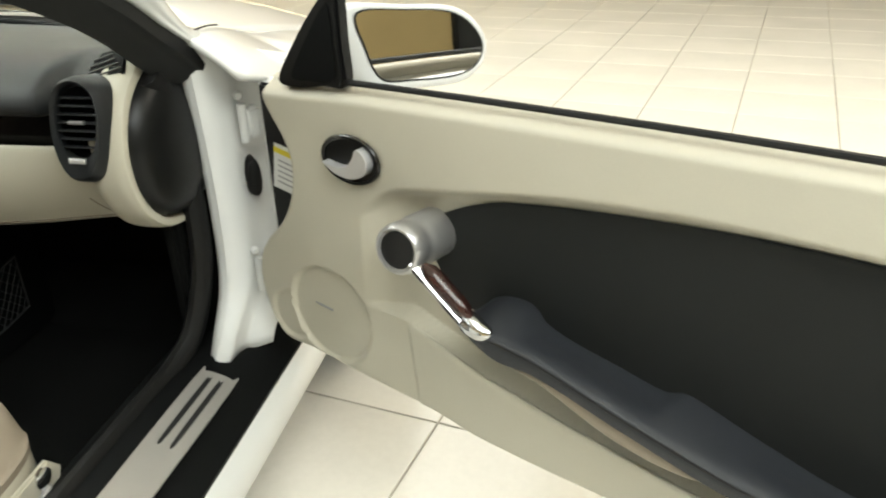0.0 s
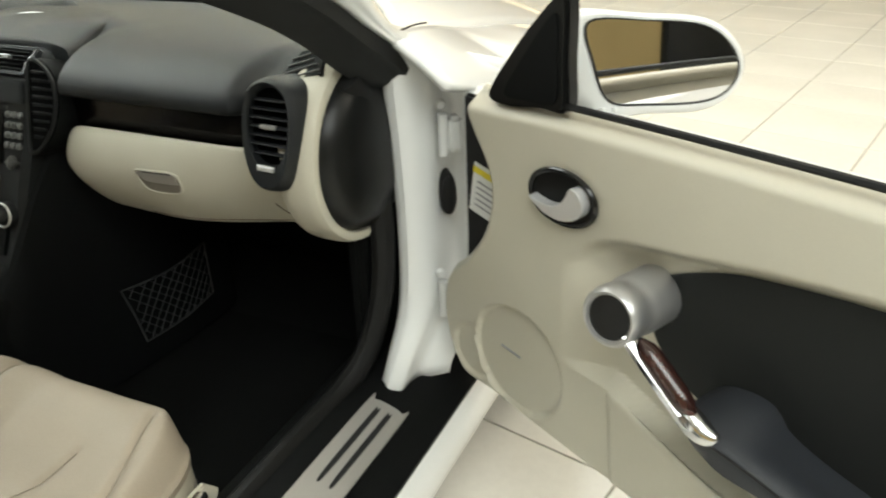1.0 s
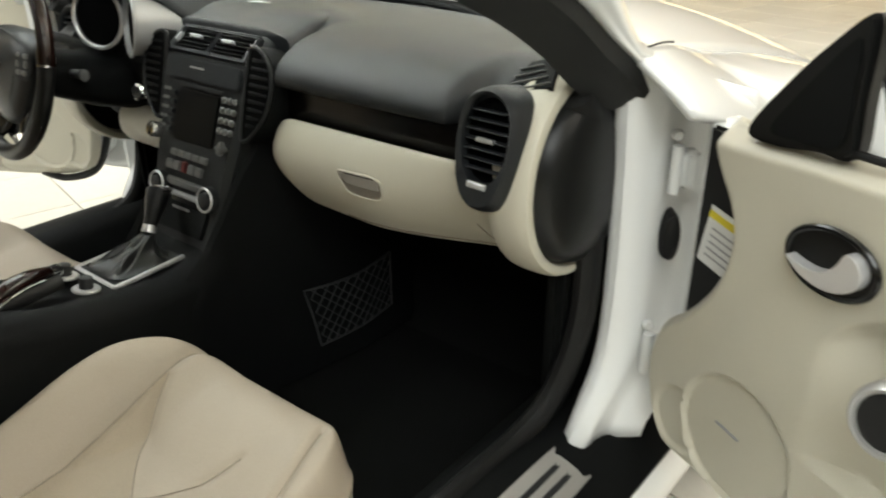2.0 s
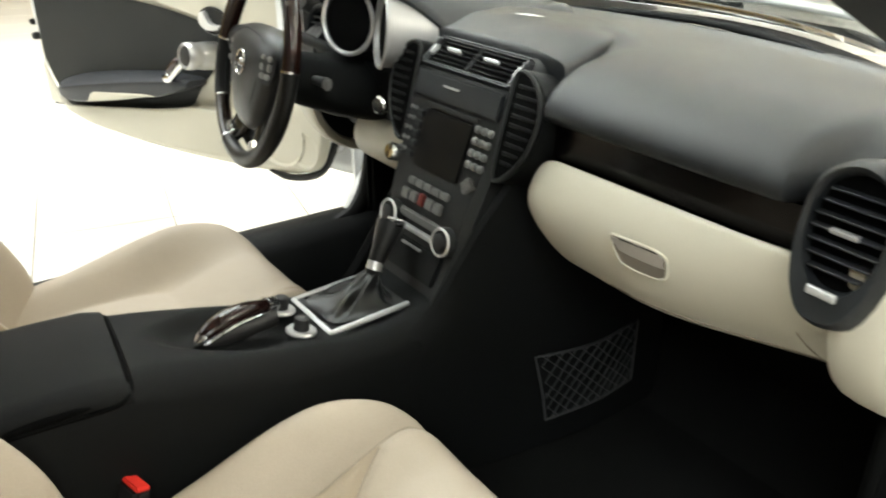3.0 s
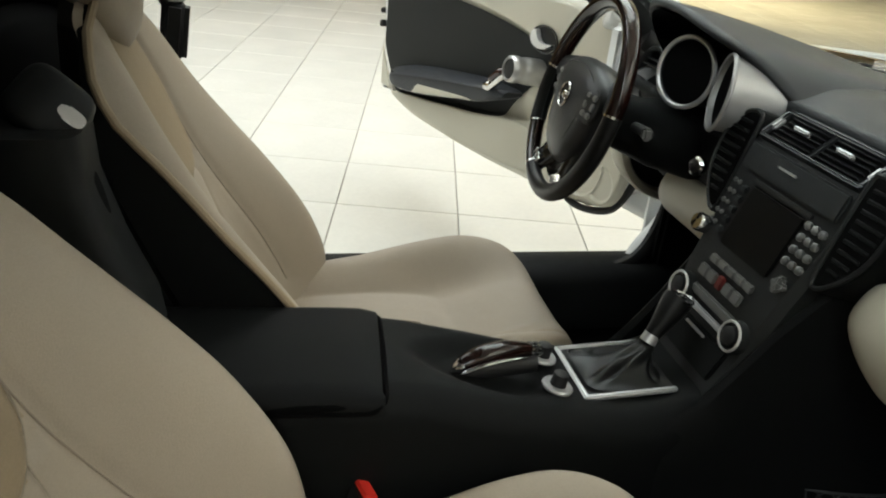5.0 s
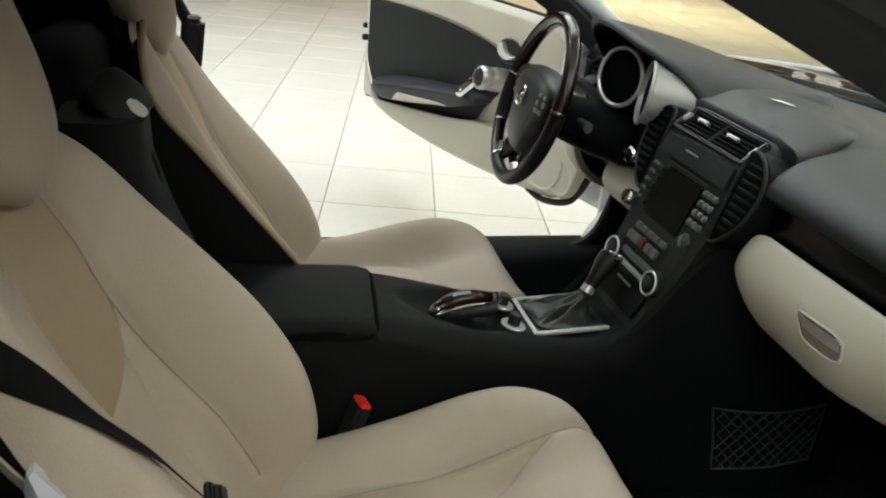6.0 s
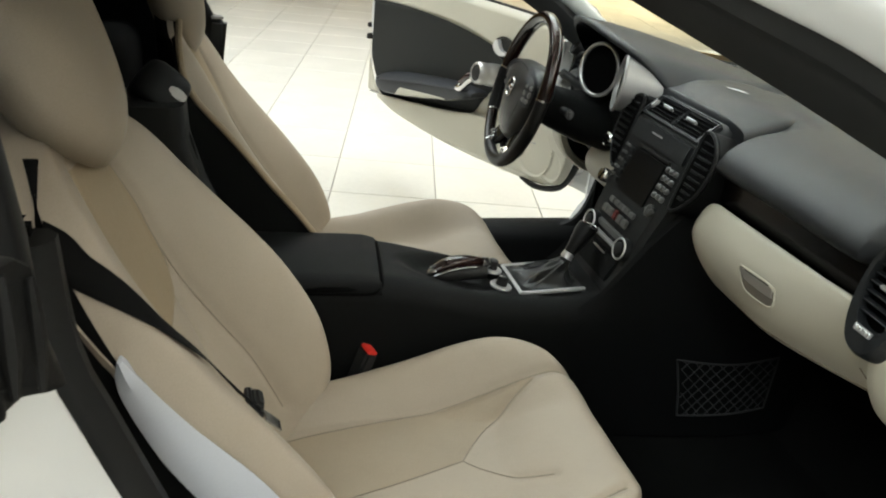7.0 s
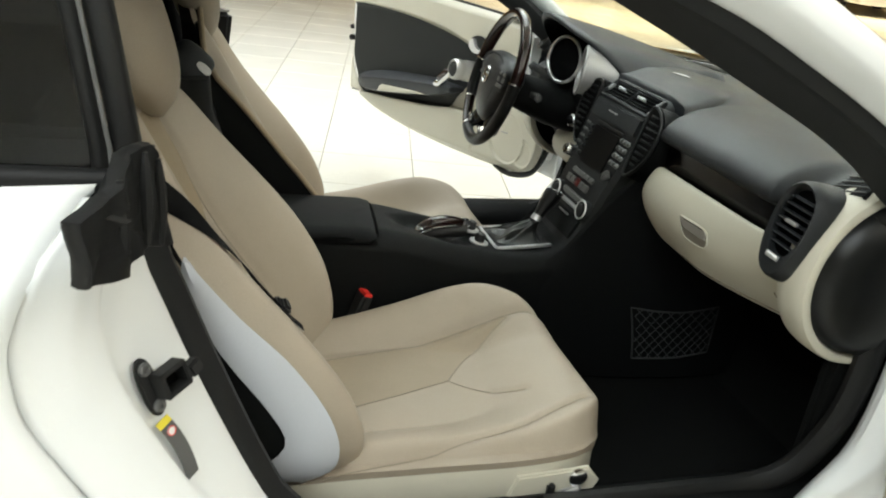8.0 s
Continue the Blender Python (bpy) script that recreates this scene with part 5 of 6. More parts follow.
# ---- console ----
def console():
    C = thing("centre_console", "black centre console with gear gate and padded lid", "console", (0, -0.15, 0.30))
    zt = ease((-0.70, -0.50, -0.28, -0.16, -0.05, 0.05, 0.13, 0.17, 0.20), (0.602, 0.592, 0.582, 0.558, 0.532, 0.522, 0.530, 0.552, 0.60))
    wt = ease((-0.70, -0.3, 0.0, 0.12, 0.20), (0.112, 0.112, 0.110, 0.112, 0.112))

    def bowl(x, y):
        """The hollow in which the lever lies."""
        r = math.hypot((x - 0.004) / (0.074 - 0.020 * sstep(-0.10, -0.24, y)), (y + 0.130) / 0.118)
        return 0.019 * sstep(1.0, 0.55, r)

    rows = []
    for k in range(93):
        y = -0.72 + 0.92 * k / 92
        w, z = wt(y), zt(y)
        v = w - 0.014
        row = [(-v - 0.006, y, 0.20), (-v - 0.003, y, 0.42), (-v - 0.002, y, z - 0.034)]
        for q in range(41):
            t = q / 40
            x = -v + (v + w) * t
            fall = 0.026 * (max(0.0, 1 - t / 0.16) ** 2.4) + 0.028 * (max(0.0, (t - 0.80) / 0.20) ** 2.4)
            row.append((x, y, z - fall - bowl(x, y)))
        row += [(w + 0.002, y, z - 0.040), (w + 0.003, y, 0.42), (w + 0.006, y, 0.20)]
        rows.append(row)
    body = part("console_body", loft(rows), BLACK, C, "black grained console body with a hollow for the lever", angle=60)
    # flanks that rise into the dashboard
    for sx in (1, -1):
        wing = []
        for k in range(15):
            y = 0.06 + 0.56 * k / 14
            zz = ease((0.06, 0.10, 0.13, 0.18, 0.22, 0.28, 0.34, 0.46), (0.49, 0.508, 0.534, 0.60, 0.66, 0.735, 0.80, 0.84))(y)
            o = ease((0.06, 0.12, 0.2, 0.30, 0.46), (0.098, 0.110, 0.114, 0.130, 0.150))(y)
            wing.append([(sx * (o - 0.014), y, 0.22), (sx * (o - 0.014), y, zz - 0.012), (sx * (o - 0.006), y, zz), (sx * (o + 0.002), y, zz - 0.010), (sx * (o + 0.008), y, zz * 0.5 + 0.2), (sx * (o + 0.012), y, 0.22)])
        part("console_wing", loft(wing), BLACK, C, "black console flank")
    # lid
    lid = []
    for k in range(17):
        y = -0.655 + 0.368 * k / 16
        e = 0.005 * sstep(0.012, 0.0, -0.287 - y) + 0.006 * sstep(0.03, 0, y + 0.655)
        z = zt(y) + 0.006 - e
        ya, yb = y + 0.016 * (y + 0.655) / 0.368, y
        lid.append([(-0.096, ya, z - 0.045), (-0.096, ya, z - 0.012), (-0.090, ya, z - 0.004), (-0.078, ya, z - 0.001), (0.0, (ya + yb) / 2, z + 0.001), (0.086, yb, z - 0.001), (0.103, yb, z - 0.004), (0.112, yb, z - 0.010), (0.1165, yb, z - 0.018), (0.1165, yb, z - 0.024)])
    ld = part("armrest_lid", loft(lid), BLACK, C, "charcoal padded console lid")
    part("lid_gap", tube(spline([(-0.097, -0.267, zt(-0.27) - 0.020), (-0.088, -0.268, zt(-0.27) - 0.010), (-0.06, -0.270, zt(-0.27) - 0.002), (0.0, -0.275, zt(-0.27) + 0.0), (0.085, -0.284, zt(-0.285) - 0.001), (0.104, -0.287, zt(-0.285) - 0.008), (0.1135, -0.297, zt(-0.297) - 0.016), (0.1145, -0.318, zt(-0.318) - 0.021), (0.1145, -0.40, zt(-0.40) - 0.021), (0.1145, -0.62, zt(-0.62) - 0.021)], 6), 0.0040, 8), VOID, ld, "dark gap round the lid")
    part("lid_catch", loft([[(0.1150 + p[0] * 0.02, y, 0.5735 + 0.55 * p[1]) for p in oval(0.14, r, 12)] for y, r in ((-0.435, 0.003), (-0.42, 0.009), (-0.385, 0.012), (-0.35, 0.009), (-0.335, 0.003))]), VOID, ld)
    # handbrake lever: a boat of polished wood on a chrome keel
    pts = spline([(0.012, -0.172, 0.553), (0.006, -0.142, 0.564), (-0.003, -0.105, 0.566), (-0.013, -0.064, 0.560)], 8)
    girth = [0.0165 * math.sin(math.pi * (0.10 + 0.80 * k / (len(pts) - 1))) ** 0.55 for k in range(len(pts))]
    lv = part("lever", tube(pts, girth, 18, flat=0.78), WOOD, C, "polished dark wood lever")
    part("lever_keel", tube([p - V(0, 0, 0.0065) for p in pts], [g + 0.0016 for g in girth], 16, flat=0.16), CHROME, lv, "chrome frame under the lever")
    part("lever_trim", tube([pts[0] + V(0.003, -0.010, -0.007), pts[0] + V(0.001, -0.004, -0.003), pts[2]], [0.004, 0.0105, 0.0135], 14, flat=0.62), CHROME, lv, "chrome tip of the lever")
    part("lever_base", loft([[(0.004 + p[0] - 0.12 * (y + 0.12), y, 0.541 + p[1]) for p in oval(a, 0.013, 16)] for y, a in ((-0.165, 0.005), (-0.14, 0.010), (-0.10, 0.012), (-0.055, 0.010))]), DARK, lv)
    part("lever_end", tube([(-0.013, -0.066, 0.559), (-0.016, -0.054, 0.556), (-0.018, -0.046, 0.551)], [0.011, 0.0115, 0.007], 12), CHROME, lv)
    for x, y in ((-0.032, -0.036), (0.040, -0.038)):
        kn = part("seat_heater_switch", lathe([(0.0215, 0.0), (0.022, 0.003), (0.020, 0.005), (0.0, 0.005)], pose(x, y, zt(y) + 0.001, -10), 28), SILVER, C, "silver ringed rotary switch")
        part("switch_core", lathe([(0.0115, 0.004), (0.0105, 0.022), (0.008, 0.024), (0, 0.024)], pose(x, y, zt(y) + 0.001, -10), 20), DARK, kn)
    # gate: frame, plate, boot, knob
    gm = frame_at((0, 0.064, 0.5285), (1, 0, 0), (0, -0.055, 1))
    ob = merge(*[rbox(a, b, 0.008, 0.002, gm @ Matrix.Translation((x, y, 0))) for x, y, a, b in ((0, -0.065, 0.128, 0.008), (0.060, 0, 0.008, 0.138), (-0.060, 0, 0.008, 0.138))])
    part("gate_frame", ob, SILVER, C, "satin silver gear gate frame")
    part("gate_plate", rbox(0.112, 0.132, 0.004, 0.001, gm), DARK, C)
    part("gate_panel", rbox(0.030, 0.112, 0.005, 0.0015, gm @ Matrix.Translation((-0.038, 0.004, 0.0012))), GLOSS, C, "gloss black selector panel")
    part("panel_mark", rbox(0.003, 0.020, 0.001, 0, gm @ Matrix.Translation((-0.026, 0.020, 0.0040))), HAZARD, C)
    boot = []
    top = Vector((-0.009, 0.113, 0.566))
    for k in range(15):
        f = k / 14
        g = f ** 1.6
        ring = []
        for q in range(72):
            a = 2 * math.pi * q / 72
            ex, ey = oval(0.052 - 0.041 * f ** 0.75, 0.061 - 0.050 * f ** 0.75, 72, 5.0 - 3.0 * f)[q]
            sag = 0.0055 * math.sin(math.pi * f) * (math.sin(5 * a + 3.2 * f) + 0.6 * math.sin(9 * a - 4 * f))
            ring.append((0.004 + (top.x - 0.004) * g + ex, 0.066 + (top.y - 0.066) * g + ey, 0.5325 + (top.z - 0.5325) * f ** 2.1 + sag * 0.8 + 0.006 * math.sin(math.pi * f)))
        boot.append(ring)
    part("gear_boot", loft(boot), CAP, C, "pleated black leather gear boot", angle=70)
    part("gear_collar", tube([top, top + V(-0.002, 0.006, 0.012)], [0.0125, 0.0115], 18), SILVER, C)
    part("gear_lever", tube([top + V(-0.002, 0.006, 0.010), top + V(-0.006, 0.018, 0.028), top + V(-0.012, 0.034, 0.050), top + V(-0.0155, 0.043, 0.061)], [0.0115, 0.0145, 0.0205, 0.0215], 20), LEATHER_RIM, C, "black leather gear knob")
    kt = frame_at(top + V(-0.0157, 0.0435, 0.0605), (1, 0, 0), (-0.05, 0.25, 1))
    part("knob_cap", lathe([(0.0215, 0), (0.022, 0.003), (0.0195, 0.0055), (0.0, 0.0065)], kt, 24), GLOSS, C)
    part("knob_ring", tube([kt @ Vector((0.0190 * math.cos(k), 0.0190 * math.sin(k), 0.005)) for k in (2 * math.pi * i / 24 for i in range(24))], 0.0022, 6, True), CHROME, C, "chrome ring on the gear knob")
    return C


# ---- car body ----
def car_body():
    B = thing("roadster", "white two-seat roadster with closed hard top and open doors", "car", (0, -0.3, 0.0))

    def shell(name, f, nu, nv, mat, label="", thick=0.012, parent=B, offset=-1):
        ob = part(name, sheet(f, nu, nv), mat, parent, label)
        m = ob.modifiers.new("thick", "SOLIDIFY")
        m.thickness, m.offset = thick, offset
        return ob

    # bonnet
    def bonnet(u, v):
        x = -0.70 + 1.40 * u
        y = 0.90 + 1.05 * v - 0.46 * (x / 0.70) ** 4 * (1 - v) - 0.26 * (x / 0.70) ** 2 * v
        z = 0.912 - 0.21 * v ** 1.5 - 0.026 * (x / 0.70) ** 2 * (1 + 0.6 * v) + 0.012 * math.sin(math.pi * u) - 0.05 * sstep(0.85, 1, v)
        return (x, y, z)
    shell("bonnet", bonnet, 30, 24, PAINT, "white bonnet")
    part("bumper", loft([[(x, 1.62 - 0.28 * (x / 0.85) ** 2, z) for z in (0.24, 0.62)] + [(x, 1.75 - 0.28 * (x / 0.85) ** 2, z) for z in (0.62, 0.24)] for x in [-0.85 + 1.7 * i / 16 for i in range(17)]]), PAINT, B, "white front bumper")
    part("rear_bumper", loft([[(x, -2.10 + 0.18 * (x / 0.85) ** 2, z) for z in (0.26, 0.70)] + [(x, -2.18 + 0.18 * (x / 0.85) ** 2, z) for z in (0.70, 0.26)] for x in [-0.85 + 1.7 * i / 16 for i in range(17)]]), PAINT, B, "white rear bumper")
    for sx in (1, -1):
        # front wing from the hinge pillar to the nose, with its wheel arch
        rear = 0.0 if sx > 0 else 0.105
        sec = ease((0.0, 0.30, 0.62, 0.74, 0.82, 0.90, 1.0), (0.0, 0.42, 0.80, 0.885, 0.925, 0.962, 1.0))
        out = ease((0.0, 0.30, 0.62, 0.74, 0.82, 0.90, 1.0), (0.862, 0.872, 0.866, 0.846, 0.820, 0.786, 0.748))
        def wing(u, v):
            y0 = 0.56 - 0.165 * sstep(0.66, 0.78, v) + rear * sstep(0.7, 0.8, v) * 0.5
            y = y0 + (1.60 - y0) * u
            arch = 0.30 + 0.36 * math.sqrt(max(0.0, 1 - ((y - 1.06) / 0.35) ** 2)) if abs(y - 1.06) < 0.35 else 0.24
            q = max(0.0, (y - 0.44) / 1.25)
            crest = 0.890 - 0.21 * q ** 1.5 - 0.0156 * q + 0.038 * sstep(0.85, 0.39, y)
            z = arch + (crest - arch) * sec(v)
            return (sx * (out(v) - 0.10 * u ** 3 - 0.050 * sstep(0.74, 1.0, v) * sstep(0.0, 0.35, u)), y, z)
        shell("front_wing", wing, 48, 40, PAINT, "white front wing", offset=-1 if sx > 0 else 1)
        # rear quarter and the door jamb between cabin and outer skin
        jy = ease((0.26, 0.40, 0.446, 0.62, 0.756, 0.82, 0.93), (-0.40, -0.51, -0.545, -0.618, -0.668, -0.690, -0.70))
        oy = ease((0.26, 0.40, 0.50, 0.60, 0.648, 0.719, 0.783, 0.813, 0.87, 0.924, 0.935), (-0.44, -0.56, -0.64, -0.715, -0.742, -0.776, -0.784, -0.779, -0.756, -0.715, -0.70))
        def quarter(u, v):
            z = 0.26 + 0.675 * v
            y = (oy(z) - 0.02) * (1 - u) - 2.12 * u
            hide = 0.30 + 0.37 * math.sqrt(max(0.0, 1 - ((y + 1.38) / 0.36) ** 2)) if abs(y + 1.38) < 0.36 else 0.26
            z = max(z, hide)
            return (sx * (0.868 + 0.014 * math.sin(math.pi * v) - 0.10 * sstep(0.84, 1.0, v) ** 2 - 0.06 * u ** 3), y, z)
        shell("rear_quarter", quarter, 60, 40, PAINT, "white rear quarter panel", offset=1 if sx > 0 else -1)
        def jamb(u, v):
            z = 0.27 + 0.655 * v
            a, b = Vector((0.690, jy(z), z)), Vector((0.868 - 0.06 * sstep(0.86, 0.93, z), oy(z) - 0.02, z))
            p = a.lerp(b, u)
            p.y += 0.010 * math.sin(math.pi * u) + 0.028 * sstep(0.55, 0.70, u) * sstep(1.0, 0.85, u)
            return (sx * p.x, p.y, p.z)
        shell("rear_jamb", jamb, 24, 30, PAINT, "white painted door jamb", offset=-1 if sx < 0 else 1)
        part("jamb_seal", tube([(sx * 0.682, jy(z) - 0.004, z) for z in (0.27 + 0.035 * k for k in range(20))], 0.021, 10, flat=1.2), RUBBER, B, "black door seal")
        # hinge pillar
        px = ease((0.31, 0.36, 0.45, 0.60, 0.75, 0.84), (0.705, 0.712, 0.715, 0.712, 0.711, 0.712))
        fw = 0.0 if sx > 0 else 0.105
        py = ease((0.31, 0.36, 0.45, 0.60, 0.75, 0.84), [fw + q for q in (0.345, 0.365, 0.42, 0.44, 0.435, 0.425)])
        def pillar(u, v):
            z = 0.305 + (0.605 - 0.07 * u) * v
            p = Vector((px(z), py(z), z)).lerp(Vector((0.845 - 0.045 * sstep(0.30, 0.0, v), py(z) + 0.115 + 0.04 * v - 0.05 * sstep(0.30, 0.0, v), z + 0.01)), u)
            p.x += 0.012 * math.sin(math.pi * min(1, u * 2.2))
            p.y -= 0.018 * sstep(0.0, 0.12, u) - 0.046 * sstep(0.36, 0.55, u)
            return (sx * p.x, p.y, p.z)
        shell("hinge_pillar", pillar, 22, 24, PAINT, "white painted hinge pillar", offset=-1 if sx > 0 else 1)
        if sx > 0:
            for hx, hy, hz, k in ((0.800, 0.492, 0.755, 1.0), (0.795, 0.478, 0.455, 1.0)):
                hinge = part("door_hinge", rbox(0.026, 0.030, 0.060 * k, 0.007, pose(hx, hy, hz, 0, 0, 40), 3), PAINT, B, "white painted door hinge")
                part("hinge_pin", tube([(hx - 0.012, hy - 0.016, hz - 0.034), (hx - 0.012, hy - 0.016, hz + 0.036)], 0.0085, 14), PAINT, hinge)
                part("hinge_bolt", lathe([(0.0085, 0.0), (0.0085, 0.006), (0.006, 0.009), (0.0, 0.009)], frame_at((hx - 0.016, hy - 0.016, hz + 0.052), (0.756, 0.654, 0), (0.654, -0.756, 0)), 12), PAINT, hinge)
            part("pillar_gaiter", loft([[frame_at((0.781, 0.497, 0.645), (0.756, 0.654, 0), (0.654, -0.756, 0)) @ Vector((a * p[0], b * p[1], w)) for p in oval(1, 1, 24, 2.3)] for a, b, w in ((0.016, 0.040, -0.030), (0.015, 0.038, 0.004), (0.012, 0.034, 0.010), (0.013, 0.035, 0.014), (0.009, 0.028, 0.018), (0.002, 0.010, 0.019))]), RUBBER, B, "black rubber cable gaiter")
        part("front_seal", tube(spline([(sx * 0.655, -0.10, 0.325), (sx * 0.655, 0.15 + fw, 0.325), (sx * 0.660, 0.29 + fw, 0.332), (sx * 0.675, 0.37 + fw, 0.38), (sx * 0.690, 0.415 + fw, 0.50), (sx * 0.690, 0.425 + fw, 0.65), (sx * 0.690, 0.405 + fw * 0.5, 0.80), (sx * 0.690, 0.36, 0.872)], 6), 0.019, 10, flat=1.3), RUBBER, B, "black door seal")
        # sill: painted rocker, black step trim
        part("rocker", loft([[(sx * a, y, z) for a, z in ((0.70, 0.17), (0.842, 0.18), (0.858, 0.23), (0.854, 0.266), (0.836, 0.284), (0.70, 0.284))] for y in (-0.72, -0.4, 0.0, 0.4, 0.60)]), PAINT, B, "white painted sill")
        zz = [(0.56, 0.22), (0.60, 0.31), (0.64, 0.338), (0.70, 0.334), (0.770, 0.312), (0.818, 0.299), (0.838, 0.289), (0.838, 0.25)]
        part("sill_trim", loft([[(sx * a, y, z + (0.018 if sx < 0 and a < 0.8 else 0.0)) for a, z in zz] for y in (-0.62, -0.4, 0.0, 0.30, 0.56 + 0.5 * fw)]), BLACK, B, "black plastic sill step")
        # screen pillar: inner black trim and white outer skin
        za = ease((-0.30, -0.147, -0.026, 0.074, 0.183, 0.255, 0.300, 0.335, 0.40, 0.435, 0.46), (1.200, 1.1315, 1.0786, 1.0331, 0.9822, 0.941, 0.909, 0.884, 0.845, 0.833, 0.828))
        gap = ease((-0.30, -0.11, 0.0, 0.20, 0.31, 0.38, 0.41, 0.46), (0.030, 0.049, 0.059, 0.058, 0.065, 0.068, 0.062, 0.020))
        xa = ease((-0.30, -0.1, 0.1, 0.3, 0.46), (0.615, 0.665, 0.688, 0.695, 0.700))
        trim, skin_ = [], []
        for k in range(36):
            y = -0.28 + 0.727 * k / 35
            x, z, g = xa(y), za(y), gap(y)
            slant = 0.15 * sstep(0.36, 0.43, y)
            trim.append([(sx * p, y + q + slant * (p - x - 0.052), r) for p, q, r in ((x, 0, z), (x + 0.022, 0, z + g * 0.26), (x + 0.036, 0, z + g * 0.47), (x + 0.040, 0.003, z + g * 0.52), (x + 0.044, 0.003, z + g * 0.56), (x + 0.049, 0, z + g * 0.64), (x + 0.053, 0, z + g), (x + 0.02, 0.02, z + g + 0.010), (x - 0.018, 0.03, z + 0.035), (x - 0.014, 0.012, z + 0.010))])
            if y > 0.40:
                continue
            full = sstep(0.42, 0.12, y)
            y2 = y + 0.004
            skin_.append([(sx * p, y2 + q, r) for p, q, r in ((x + 0.054, 0, z + g - 0.002), (x + 0.060 + 0.020 * full, 0, z + g + 0.003 + 0.009 * full), (x + 0.060 + 0.038 * full, 0.005, z + g + 0.008 + 0.026 * full), (x + 0.040 + 0.045 * full, 0.03, z + g + 0.014 + 0.042 * full), (x - 0.02 + 0.05 * full, 0.05, z + g + 0.016 + 0.044 * full), (x - 0.02 + 0.04 * full, 0.03, z + g + 0.02 * full))])
        end = skin_[-1]
        for k in range(1, 11):
            f = k / 10
            skin_.append([(q[0] - sx * 0.010 * f, q[1] + 0.17 * f, q[2] - 0.040 * f - 0.03 * f * f) for q in end])
        skin_ = [[p for p in spline(row, 5, True)] for row in skin_]
        if sx > 0:
            part("panel_gap", tube(spline([(0.752, 0.388, 0.930), (0.748, 0.44, 0.929), (0.742, 0.49, 0.925), (0.735, 0.54, 0.917)], 5), 0.0016, 6), RUBBER, B, "dark gap between pillar and wing")
        part("pillar_trim", loft(trim), FASCIA, B, "black screen pillar trim")
        part("screen_pillar", loft(skin_), PAINT, B, "white screen pillar", angle=75)
        # quarter window
        qa = [(0.752, -0.722, 0.925), (0.705, -0.765, 1.16), (0.69, -0.98, 1.16), (0.76, -1.32, 0.95), (0.772, -1.0, 0.938)]
        bm = bmesh.new()
        bm.faces.new([bm.verts.new((sx * a, b, c)) for a, b, c in qa])
        q = part("quarter_window", bm, SMOKED, B, "dark smoked quarter window", smooth=False)
        m = q.modifiers.new("thick", "SOLIDIFY")
        m.thickness = 0.004
        post = [(0.742, -0.700, 0.90), (0.740, -0.703, 0.96), (0.728, -0.716, 1.04), (0.712, -0.730, 1.12), (0.69, -0.745, 1.20)]
        part("window_pillar", loft([[(sx * (x + p[0]), y + p[1], z) for p in oval(0.020, 0.014, 16, 3)] for x, y, z in post]), RUBBER, B, "black window pillar seal")
        part("window_pillar", tube([(sx * (x + 0.012), y - 0.026, z) for x, y, z in post], 0.009, 10), RUBBER, B, "black window pillar seal")
        # Grey line that paints the highlight along the seal's groove.
        part("pillar_highlight", tube([(sx * (x + 0.026), y - 0.014, z) for x, y, z in post], 0.0024, 8), BUTTON, B, "grey highlight line on the window seal")
        part("belt_strip", tube([(sx * 0.762, -0.715, 0.926), (sx * 0.778, -1.0, 0.936), (sx * 0.765, -1.32, 0.945)], 0.012, 10), RUBBER, B, "black window belt seal")
        if sx < 0:
            part("pillar_flange", rbox(0.050, 0.055, 0.215, 0.012, pose(-0.826, 0.386, 0.765, 0, 0, 8), 3), PAINT, B, "white painted hinge pillar flange")
            part("seal_corner", rbox(0.055, 0.050, 0.120, 0.014, pose(-0.725, -0.578, 0.826, -6), 3), RUBBER, B, "moulded black rubber seal corner")
            part("seal_fold", tube([(-0.725, -0.585, 0.87), (-0.715, -0.63, 0.96), (-0.70, -0.68, 1.08)], 0.014, 10), RUBBER, B)
            part("seal_clip", rbox(0.012, 0.030, 0.006, 0.002, pose(-0.70, -0.57, 0.886)), BRUSHED, B)
        # moulded rubber corner that folds over the jamb
        if sx > 0:
            fm = frame_at((sx * 0.845, -0.682, 0.92), (sx * 0.93, -0.35, 0), (sx * 0.35, 0.93, 0.05))
            vv = 1 if fm.to_3x3().col[1].z > 0 else -1
            edge = [(0.113, 0.038), (0.088, 0.041), (0.063, 0.044), (0.046, 0.052), (0.024, 0.062), (-0.001, 0.069), (-0.022, 0.066), (-0.035, 0.055), (-0.040, 0.029), (-0.044, -0.008), (-0.049, -0.047), (-0.026, -0.040), (-0.002, -0.030), (0.025, -0.029), (0.054, -0.036), (0.082, -0.029), (0.113, -0.020), (0.115, 0.008)]
            fine = [Vector(a).lerp(Vector(b), k / 6) for a, b in zip(edge, edge[1:] + edge[:1]) for k in range(6)]

            def crumple(x, y):
                """Pleats that fan out from the foot of the window pillar."""
                a = math.atan2(x - 0.010, 0.12 - y)
                return 0.0042 * math.sin(19 * a + 0.6) * sstep(0.075, -0.01, y) + 0.007 * math.exp(-((x - 0.052) / 0.010) ** 2) - 0.005 * math.exp(-((x - 0.012) / 0.006) ** 2)
            folds = []
            for h, sc in ((-0.014, 0.96), (-0.008, 1.0), (0.000, 1.0), (0.003, 0.975), (0.003, 0.85), (0.003, 0.65), (0.003, 0.42), (0.003, 0.2), (0.003, 0.03)):
                folds.append([fm @ Vector((0.03 + (p.x - 0.03) * sc, vv * p.y * sc, h + crumple(0.03 + (p.x - 0.03) * sc, p.y * sc))) for p in fine])
